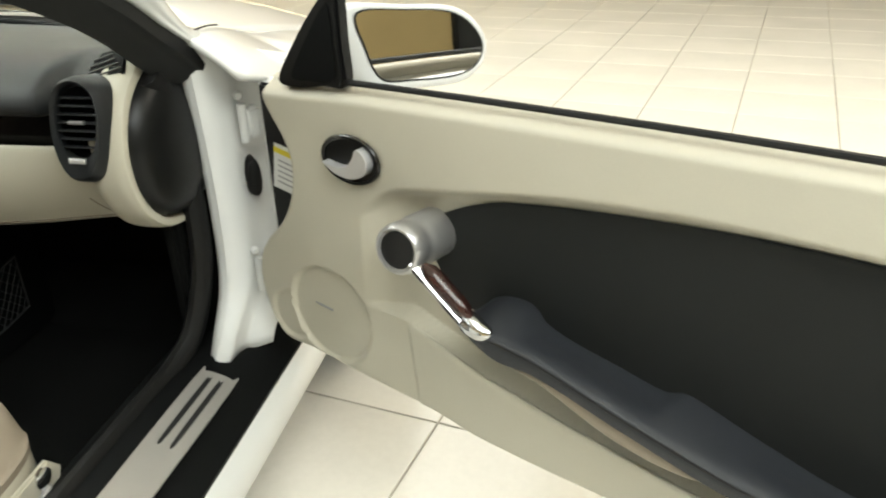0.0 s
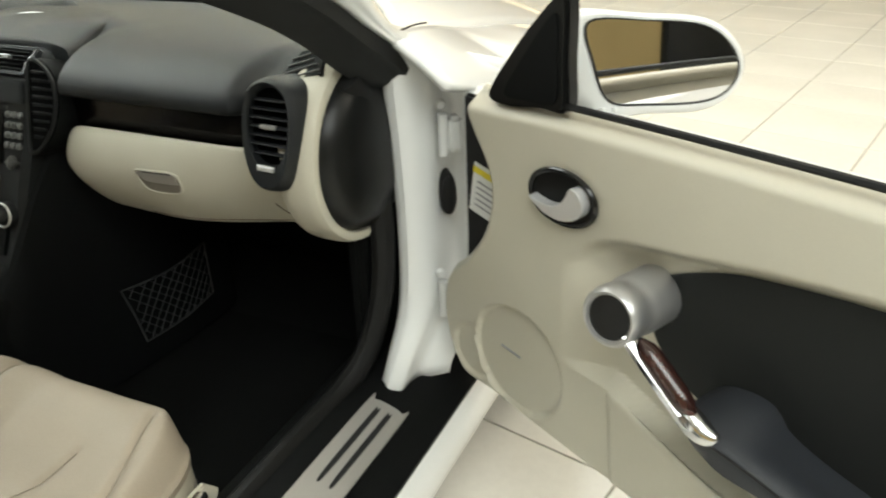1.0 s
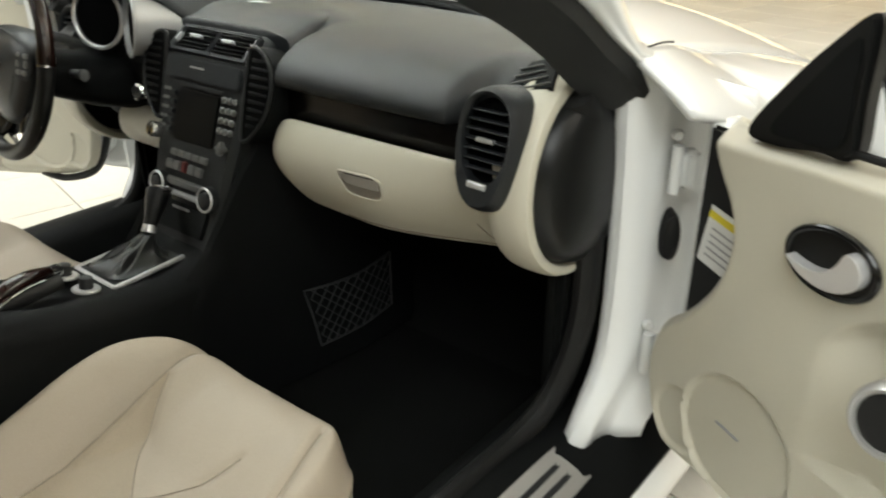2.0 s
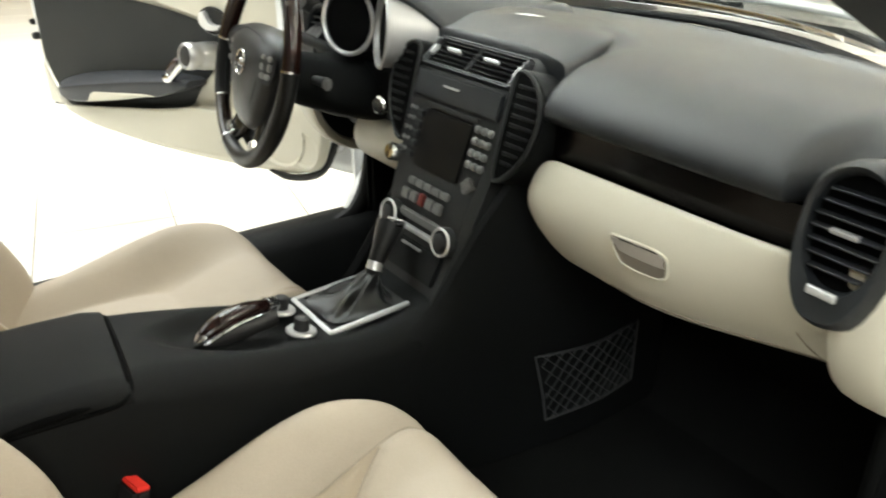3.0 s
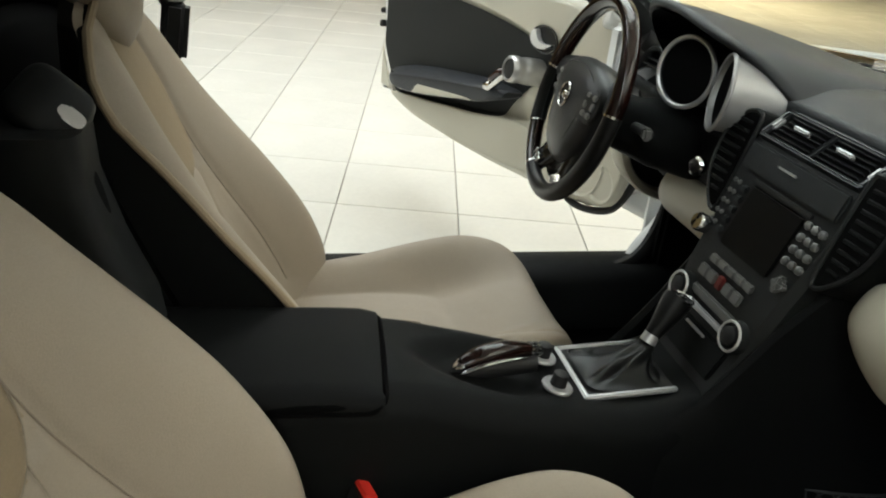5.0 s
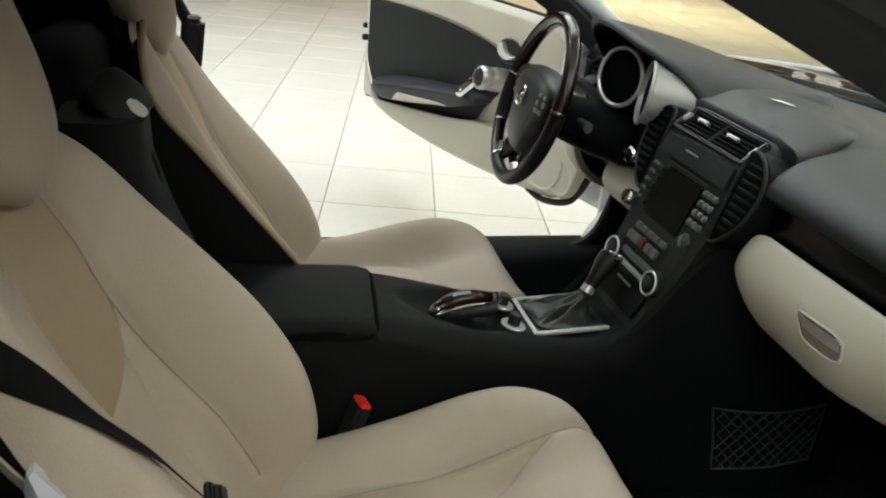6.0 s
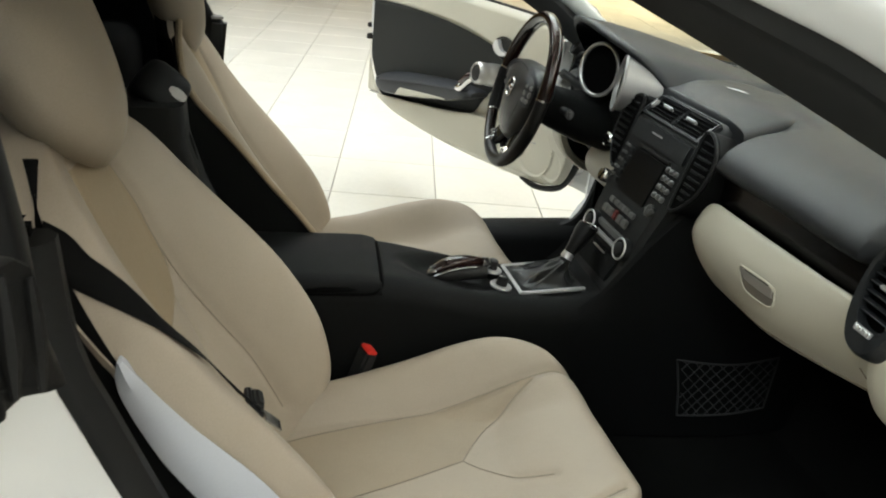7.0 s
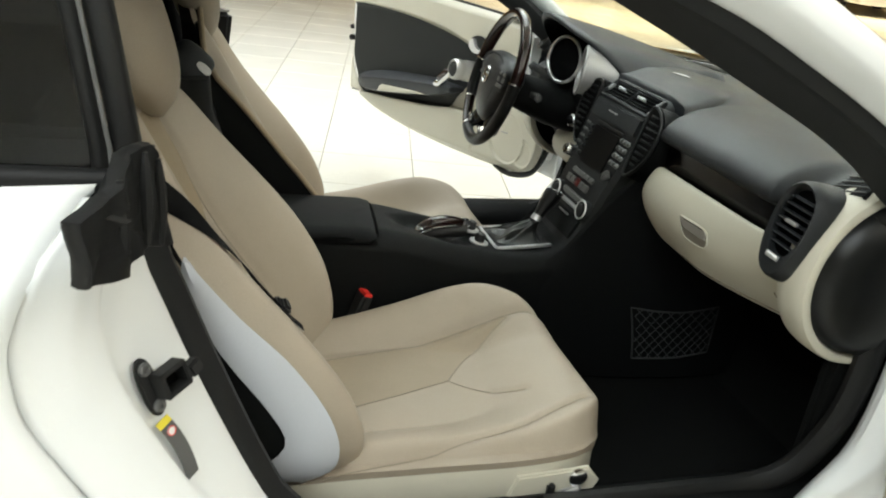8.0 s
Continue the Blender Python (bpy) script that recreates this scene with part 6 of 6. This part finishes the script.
            part("seal_corner", loft(folds), RUBBER, B, "moulded black rubber seal corner with pleats")
            for p0, p1, rr in (((0.047, 0.052), (0.058, -0.030), 0.0055), ((-0.004, 0.062), (0.006, -0.024), 0.006), ((-0.030, 0.048), (-0.022, -0.036), 0.005)):
                part("seal_fold", tube([fm @ Vector((p0[0] + (p1[0] - p0[0]) * k / 8, vv * (p0[1] + (p1[1] - p0[1]) * k / 8), 0.004)) for k in range(9)], [0.002 + rr * math.sin(math.pi * (k + 0.4) / 8.8) for k in range(9)], 8), RUBBER, B)
        for y0 in (1.06, -1.38):
            wh = part("wheel", lathe([(0.22, -0.10), (0.295, -0.105), (0.318, -0.08), (0.320, 0.0), (0.318, 0.08), (0.295, 0.105), (0.22, 0.10)], pose(sx * 0.77, y0, 0.319, 0, 90), 48), RUBBER, B, "black tyre")
            part("rim", lathe([(0.0, -0.02), (0.06, 0.0), (0.20, -0.03), (0.222, 0.02), (0.222, -0.10), (0.0, -0.09)], pose(sx * 0.80, y0, 0.319, 0, 90 * sx), 40), SILVER, wh)
    # glass of the screen, held by the pillars at its sides
    def screen(u, v):
        q = 2 * u - 1
        ys = 0.46 - 0.74 * v
        edge = Vector((xa(ys) + 0.030, ys + 0.015, za(ys) + 0.042))
        mid = Vector((0.0, 0.83 - 0.97 * v, 0.892 + 0.375 * v))
        k = abs(q) ** 2.2
        return (q * edge.x, mid.y + (edge.y - mid.y) * k, mid.z + (edge.z - mid.z) * k)
    ws = shell("windscreen", screen, 20, 12, GLASS, "clear windscreen", 0.005)
    ws.visible_shadow = False
    def cowl(u, v):
        x = -0.70 + 1.40 * u
        return (x, 0.80 + 0.09 * v - 0.34 * (x / 0.70) ** 2, 0.884 - 0.010 * v - 0.050 * (x / 0.70) ** 2)
    shell("cowl", cowl, 20, 3, BLACK, "black scuttle panel", 0.01)
    part("wiper", tube([(-0.62, 0.62, 0.880), (-0.30, 0.82, 0.906), (0.05, 0.87, 0.908)], 0.007, 8), BLACK, B, "black wiper arm")
    part("wiper", tube([(0.02, 0.86, 0.900), (0.30, 0.80, 0.902), (0.55, 0.67, 0.888)], 0.007, 8), BLACK, B, "black wiper arm")
    # roof and tail
    def roof(u, v):
        x = -0.64 + 1.28 * u
        e = (x / 0.64) ** 2
        y = -0.12 - 1.15 * v
        z = 1.265 - 0.06 * e - 0.16 * sstep(0.55, 1.0, v) - 0.02 * sstep(0.2, 0, v)
        return (x * (1 + 0.10 * v), y, z)
    shell("roof", roof, 24, 20, PAINT, "white folding hard top", 0.03)
    def tail(u, v):
        x = -0.78 + 1.56 * u
        y = -1.22 - 0.88 * v
        z = 1.105 - 0.165 * sstep(0, 0.28, v) - 0.04 * v - 0.04 * (x / 0.78) ** 2
        return (x, y, z)
    shell("tail_deck", tail, 20, 14, PAINT, "white tail deck", 0.012)
    part("header_rail", tube([(-0.60, -0.20, 1.19), (-0.3, -0.15, 1.225), (0.3, -0.15, 1.225), (0.60, -0.20, 1.19)], 0.03, 10), BLACK, B, "black screen header trim")
    # cabin tub
    part("bulkhead", merge(rbox(1.36, 0.04, 0.80, 0.01, pose(0, -0.93, 0.62)), rbox(1.36, 0.40, 0.04, 0.01, pose(0, -1.10, 1.02))), CARPET, B, "black carpeted rear bulkhead")
    for sx in (1, -1):
        part("side_wall", rbox(0.03, 0.32, 0.75, 0.01, pose(sx * 0.675, -0.86, 0.58)), CARPET, B)
    part("firewall", rbox(1.30, 0.04, 0.58, 0.01, pose(0, 0.78, 0.47, -12)), CARPET, B)
    part("carpet", merge(rbox(1.30, 1.75, 0.03, 0.005, pose(0, -0.06, 0.195)), rbox(1.30, 0.34, 0.03, 0.005, pose(0, 0.72, 0.29, 38))), CARPET, B, "black cabin carpet")
    for sx in (1, -1):
        part("kick_panel", rbox(0.03, 0.44, 0.44, 0.01, pose(sx * 0.655, 0.60 if sx > 0 else 0.70, 0.42)), CARPET, B)
    # padded roll bar between the seats, with the belt guide
    part("roll_bar_cover", loft([[(x, -0.80 + p[0], z0 + p[1]) for p in oval(0.06, 0.075, 20, 3)] for x, z0 in ((-0.66, 0.80), (-0.3, 0.83), (0.3, 0.83), (0.66, 0.80))]), VOID, B, "black padded roll bar cover")
    gm = frame_at((-0.0257, -0.6488, 0.8865), (-0.267, 0.629, 0.731), (0.86, 0.22, 0.45))
    vg = 1 if gm.to_3x3().col[1].z > 0 else -1
    pod = []
    for w, sc in ((-0.090, 0.80), (-0.084, 0.93), (-0.070, 1.0), (-0.016, 1.0), (-0.006, 0.975), (0.000, 0.91), (0.0035, 0.78), (0.005, 0.45), (0.0055, 0.08)):
        pod.append([gm @ Vector((0.037 * sc * p[0], vg * (0.042 * sc * p[1]), w - 0.014 * max(0.0, p[1] * sc) ** 2)) for p in oval(1, 1, 44, 4.2)])
    part("belt_guide", loft(pod), PAD, B, "black leather-covered belt guide")
    part("guide_neck", loft([[(-0.036 + p[0], y + p[1], z) for p in oval(0.060, dp, 28, 5)] for y, z, dp in ((-0.672, 0.862, 0.058), (-0.668, 0.80, 0.058), (-0.650, 0.72, 0.064), (-0.625, 0.64, 0.072), (-0.612, 0.54, 0.076), (-0.610, 0.40, 0.076))]), FASCIA, B, "charcoal belt guide column")
    sm = frame_at((-0.0225, -0.6265, 0.8730), (-0.267, 0.629, 0.731), (0.86, 0.22, 0.45))
    part("guide_slot", merge(prism([tuple(p)[:2] for p in oval(0.0085, 0.0165, 24, 2.8)], 0.0048, sm, 0.0015)), CHROME, B, "chrome belt guide slot")
    part("centre_belt", tube(spline([(-0.024, -0.634, 0.838), (-0.014, -0.612, 0.79), (-0.010, -0.600, 0.72), (-0.005, -0.595, 0.60)], 5), 0.024, 8, flat=0.12, up=(0.3, 0.9, 0.2)), WEB, B, "black belt webbing")
    part("stowage_box", rbox(0.24, 0.30, 0.62, 0.02, pose(0.0, -0.83, 0.50)), CARPET, B, "black carpeted stowage box")
    return B


def scuff_plate(side):
    S = thing("scuff_plate", "brushed steel sill scuff plate with two black grooves", "scuff plate", (0.745 * side, -0.1, 0.322), "sill scuff plates")
    m = frame_at((0.748, 0.0, 0.3265), (0.012, 1, 0), (0.32, 0, 1))
    plate = [(p.x, p.y) for p in spline([(-0.50, -0.034, 0), (-0.1, -0.035, 0), (0.275, -0.036, 0), (0.296, -0.026, 0), (0.300, 0.0, 0), (0.296, 0.026, 0), (0.275, 0.036, 0), (-0.1, 0.035, 0), (-0.50, 0.034, 0)], 4)]
    part("plate", prism(plate, 0.004, m, 0.0012), STEEL, S, flip=side < 0)
    for v in (-0.011, 0.011):
        part("groove", prism([tuple(p)[:2] for p in spline([(0.12, v - 0.004, 0), (0.27, v - 0.0045, 0), (0.275, v, 0), (0.27, v + 0.0045, 0), (0.12, v + 0.004, 0), (0.095, v, 0)], 3, True)], 0.0012, m @ Matrix.Translation((0, 0, 0.0038))), DARK, S, flip=side < 0)
    return S


def small_things():
    # buckle
    b = thing("belt_buckle", "black seat belt buckle with red release button", "seat belt", (0.132, -0.32, 0.25))
    part("stalk", tube([(0.135, -0.385, 0.25), (0.135, -0.365, 0.32), (0.134, -0.335, 0.39)], 0.013, 8, flat=0.5), WEB, b)
    bm_ = frame_at((0.132, -0.318, 0.424), (1, 0.25, 0), (-0.10, 0.35, 1))
    part("housing", rbox(0.040, 0.024, 0.075, 0.006, bm_), DARK, b)
    part("release_button", rbox(0.034, 0.019, 0.007, 0.002, bm_ @ Matrix.Translation((0, 0, 0.036))), RED, b, "red release button")
    # belts
    B = thing("seat_belt", "black seat belt lying on the backrest of the seat", "seat belt", (0.52, -0.52, 0.645))
    bw = ease((0.55, 0.68, 0.78, 0.86, 0.91), (0.252, 0.246, 0.232, 0.205, 0.165))
    prot = ease((0.56, 0.64, 0.70, 0.76, 0.81, 0.88, 0.94), (0.120, 0.092, 0.066, 0.042, 0.028, 0.015, 0.0))

    def leather(x, z):
        u = (x - 0.36) / bw(z)
        return -0.50 - 0.42 * (z - 0.40) + prot(z) * sstep(0.28, 0.82, u) - 0.06 * sstep(0.82, 1.0, u) ** 1.5 + 0.0065
    inner = ease((0.655, 0.70, 0.74, 0.78, 0.85, 0.88, 0.90), (0.518, 0.520, 0.536, 0.548, 0.549, 0.537, 0.530))
    spread = ease((0.655, 0.69, 0.73, 0.80, 0.90), (0.024, 0.014, 0.011, 0.016, 0.024))
    strip = []
    for k in range(31):
        z = 0.655 + 0.237 * k / 30
        x0, wide = inner(z), spread(z)
        strip.append([(x0 + wide * q, leather(x0 + wide * q, z - 0.010 * q) + h, z - 0.010 * q) for q, h in ((0.0, 0.0), (0.5, 0.0), (1.0, 0.0), (1.0, 0.0018), (0.5, 0.0018), (0.0, 0.0018))])
    end = strip[-1]
    for k in range(1, 9):
        f = k / 8
        strip.append([(p[0] + 0.10 * f, p[1] - 0.065 * f, p[2] + 0.050 * f) for p in end])
    part("webbing", loft(strip), WEB, B)
    tongue = frame_at((0.524, leather(0.524, 0.644) + 0.006, 0.644), (1.0, 0.15, 0.0), (0.0, 0.72, 0.69))
    part("tongue", merge(rbox(0.040, 0.026, 0.010, 0.003, tongue), rbox(0.030, 0.016, 0.016, 0.004, tongue @ Matrix.Translation((0.0, 0.0, 0.004)))), DARK, B, "black belt tongue")
    blade = frame_at((0.530, leather(0.530, 0.620) + 0.006, 0.620), (1.0, 0.15, 0.0), (0.0, 0.72, 0.69))
    part("tongue_blade", rbox(0.020, 0.028, 0.0025, 0.001, blade), CHROME, B)
    # mirror inside the windscreen
    R = thing("interior_mirror", "black interior mirror hanging from the windscreen", "mirror", (-0.02, 0.14, 1.12))
    rm = frame_at((-0.02, 0.135, 1.116), (1, 0.12, 0), (-0.12, -1, -0.10))
    shape = oval(0.115, 0.036, 40, 3.0)
    part("housing", loft([[rm @ Vector((x * q, y * q, w)) for x, y in shape] for q, w in ((0.55, -0.045), (0.85, -0.034), (0.98, -0.014), (1.0, 0.0), (0.96, 0.004), (0.93, 0.001))]), BLACK, R)
    part("mirror_glass", prism([(x * 0.93, y * 0.92) for x, y in shape], 0.002, rm), MIRROR, R, "mirror glass", smooth=False)
    part("mirror_ring", tube([rm @ Vector((x * 0.955, y * 0.95, 0.003)) for x, y in shape], 0.0022, 6, True), SILVER, R)
    part("stalk", tube([(-0.02, 0.17, 1.124), (-0.02, 0.20, 1.14), (-0.02, 0.235, 1.148)], 0.010, 10), BLACK, R)
    # stowage net on the tunnel
    N = thing("stowage_net", "dark grey elastic stowage net on the tunnel wall", "net", (0.165, 0.40, 0.29))
    def net(y, z):
        return (ease((0.06, 0.2, 0.30, 0.46), (0.112, 0.114, 0.130, 0.150))(y) + 0.016, y, z)
    rnd = random.Random(5)
    wob = [(rnd.uniform(-0.006, 0.006), rnd.uniform(-0.004, 0.004)) for _ in range(40)]

    def sag_point(u, v):
        """A place on the slack net: u along the tunnel, v upwards."""
        y = 0.318 + 0.225 * u + 0.030 * (1 - u) * (1 - v) * (1 - v) + 0.010 * math.sin(math.pi * v) * (1 - u)
        z = 0.276 + 0.014 * u + (0.136 - 0.010 * u) * v - 0.012 * math.sin(math.pi * u) * (0.4 + 0.6 * v)
        return net(y, z)
    cords = []
    for k in range(-7, 13):
        for sg in (1, -1):
            pts = []
            a, b = wob[k + 7] if sg > 0 else wob[k + 20]
            for j in range(13):
                v = j / 12
                u = (k + 0.5) / 8.5 + (0.55 * v if sg > 0 else 0.55 * (1 - v)) + a * math.sin(3.0 * v) * 3 + b * math.sin(9 * v)
                if 0.0 <= u <= 1.0:
                    pts.append(sag_point(u, v))
            if len(pts) > 1:
                cords.append(tube(pts, 0.0013 if sg > 0 else 0.0010, 5))
    part("mesh", merge(*cords), NET, N, "dark grey elastic cords")
    rim = [sag_point(k / 10, 0) for k in range(11)] + [sag_point(1, k / 5) for k in range(1, 6)] + [sag_point(1 - k / 10, 1) for k in range(1, 11)] + [sag_point(0, 1 - k / 5) for k in range(1, 5)]
    part("border", tube(rim, 0.0022, 6, True), NET, N, "elastic edge of the net")
    # striker
    K = thing("door_striker", "black door striker bolted to the jamb", "striker", (0.75, -0.69, 0.66))
    km = frame_at((0.776, -0.690, 0.687), (0.0, 0.22, -1), (0.67, 0.69, 0.29))
    part("base", prism(oval(0.037, 0.0125, 28, 2.4), 0.005, km, 0.002), DARK, K)
    for a in (-0.024, 0.024):
        part("bolt", lathe([(0.0080, 0), (0.0080, 0.004), (0.0065, 0.0055), (0.0035, 0.0055), (0.003, 0.003), (0, 0.003)], km @ Matrix.Translation((a, 0, 0.004)), 16), BUTTON, K, "dark steel bolt")
    bars = [rbox(0.006, 0.036, 0.022, 0.0015, km @ Matrix.Translation((a, 0.020, 0.015))) for a in (-0.012, 0.014)]
    bars += [rbox(0.032, 0.006, 0.022, 0.0015, km @ Matrix.Translation((0.001, b, 0.015))) for b in (0.004, 0.037)]
    part("block", merge(*bars), DARK, K, "black striker loop")
    part("block_floor", rbox(0.026, 0.030, 0.004, 0.001, km @ Matrix.Translation((0.001, 0.020, 0.007))), VOID, K)
    part("peg", rbox(0.018, 0.020, 0.016, 0.003, km @ pose(0.006, 0.052, 0.016, 0, 0, 10)), DARK, K)
    # sticker on the jamb
    L = thing("warning_label", "grey and yellow warning label on the painted jamb", "label", (0.755, -0.64, 0.565))
    lm = frame_at((0.784, -0.655, 0.600), (0.0, 0.40, -1), (0.67, 0.69, 0.29))

    def strip(a, b, h0, h1):
        """A piece of the label, which bends along its length."""
        rows = []
        for k in range(9):
            x = a + (b - a) * k / 8
            c = 0.006 * (1 - ((x + 0.010) / 0.046) ** 2) - 0.004
            rows.append([(x, c - 0.0095, h0), (x, c + 0.0095, h0), (x, c + 0.0095, h1), (x, c - 0.0095, h1)])
        bm = loft(rows)
        bm.transform(lm)
        return bm
    part("backing", strip(-0.044, 0.034, 0.0004, 0.0014), BUTTON, L, smooth=False)
    part("yellow_band", strip(-0.054, -0.044, 0.0004, 0.0014), YELLOW, L, smooth=False)
    part("roundel", prism(oval(0.006, 0.006, 16), 0.0022, lm @ Matrix.Translation((-0.034, 0.0005, 0))), STICKER, L, smooth=False)
    part("roundel_ring", tube([lm @ Vector((-0.034 + 0.0055 * math.cos(k), 0.0005 + 0.0055 * math.sin(k), 0.0023)) for k in (2 * math.pi * i / 16 for i in range(16))], 0.0008, 5, True), RED, L)



def parked_car(x0, y0, turn):
    """A saloon at the far end of the showroom."""
    C = thing("parked_car", "silver saloon car parked at the far end of the showroom", "car", (x0, y0, 0))
    at = pose(x0, y0, 0, 0, 0, turn)
    top = ease((-2.2, -1.9, -1.2, -0.5, 0.4, 1.1, 1.7, 2.15), (0.78, 0.92, 1.00, 1.40, 1.42, 1.02, 0.90, 0.66))
    wide = ease((-2.2, -1.8, 0.0, 1.7, 2.15), (0.62, 0.82, 0.88, 0.82, 0.60))
    rows = []
    for k in range(31):
        y = -2.2 + 4.35 * k / 30
        w, h = wide(y), top(y)
        waist = min(h, 0.95)
        rows.append([at @ Vector((a, y, z)) for a, z in ((-w * 0.92, 0.24), (-w, 0.50), (-w * 0.97, waist * 0.92), (-w * 0.94 + (h - waist) * 0.55, h - 0.03), (-w * 0.5, h), (w * 0.5, h), (w * 0.94 - (h - waist) * 0.55, h - 0.03), (w * 0.97, waist * 0.92), (w, 0.50), (w * 0.92, 0.24))])
    part("car_shell", loft(rows), SILVER, C, "silver painted body")
    for sx in (1, -1):
        side = [(-1.05, 0.98), (-0.55, 1.30), (0.40, 1.33), (1.00, 0.98)]
        bm = bmesh.new()
        bm.faces.new([bm.verts.new(at @ Vector((sx * (wide(y) * 0.955 - max(0.0, z - 0.95) * 0.42 + 0.004), y, z))) for y, z in side])
        part("side_window", bm, SMOKED, C, "dark side window", smooth=False)
        for y in (-1.35, 1.35):
            wh = part("wheel", lathe([(0.20, -0.10), (0.29, -0.105), (0.318, -0.08), (0.320, 0.0), (0.318, 0.08), (0.29, 0.105), (0.20, 0.10)], at @ pose(sx * 0.79, y, 0.319, 0, 90), 36), RUBBER, C, "black tyre")
            part("rim", lathe([(0.0, 0.09), (0.06, 0.10), (0.19, 0.075), (0.205, 0.10), (0.205, -0.05), (0.0, -0.04)], at @ pose(sx * 0.79, y, 0.319, 0, 90 * sx), 28), BRUSHED, wh, "grey alloy rim")
    return C


showroom()
seat(1, 0.0)
seat(-1, 0.09)
steering_wheel()
dashboard()
centre_stack()
console()
body = car_body()
door(1, (0.82, 0.41), (0.906, -0.423), body)
door(-1, (0.95, 0.50), (0.942, -0.335), body)
scuff_plate(1)
scuff_plate(-1)
small_things()
parked_car(-14.6, 14.4, 62)
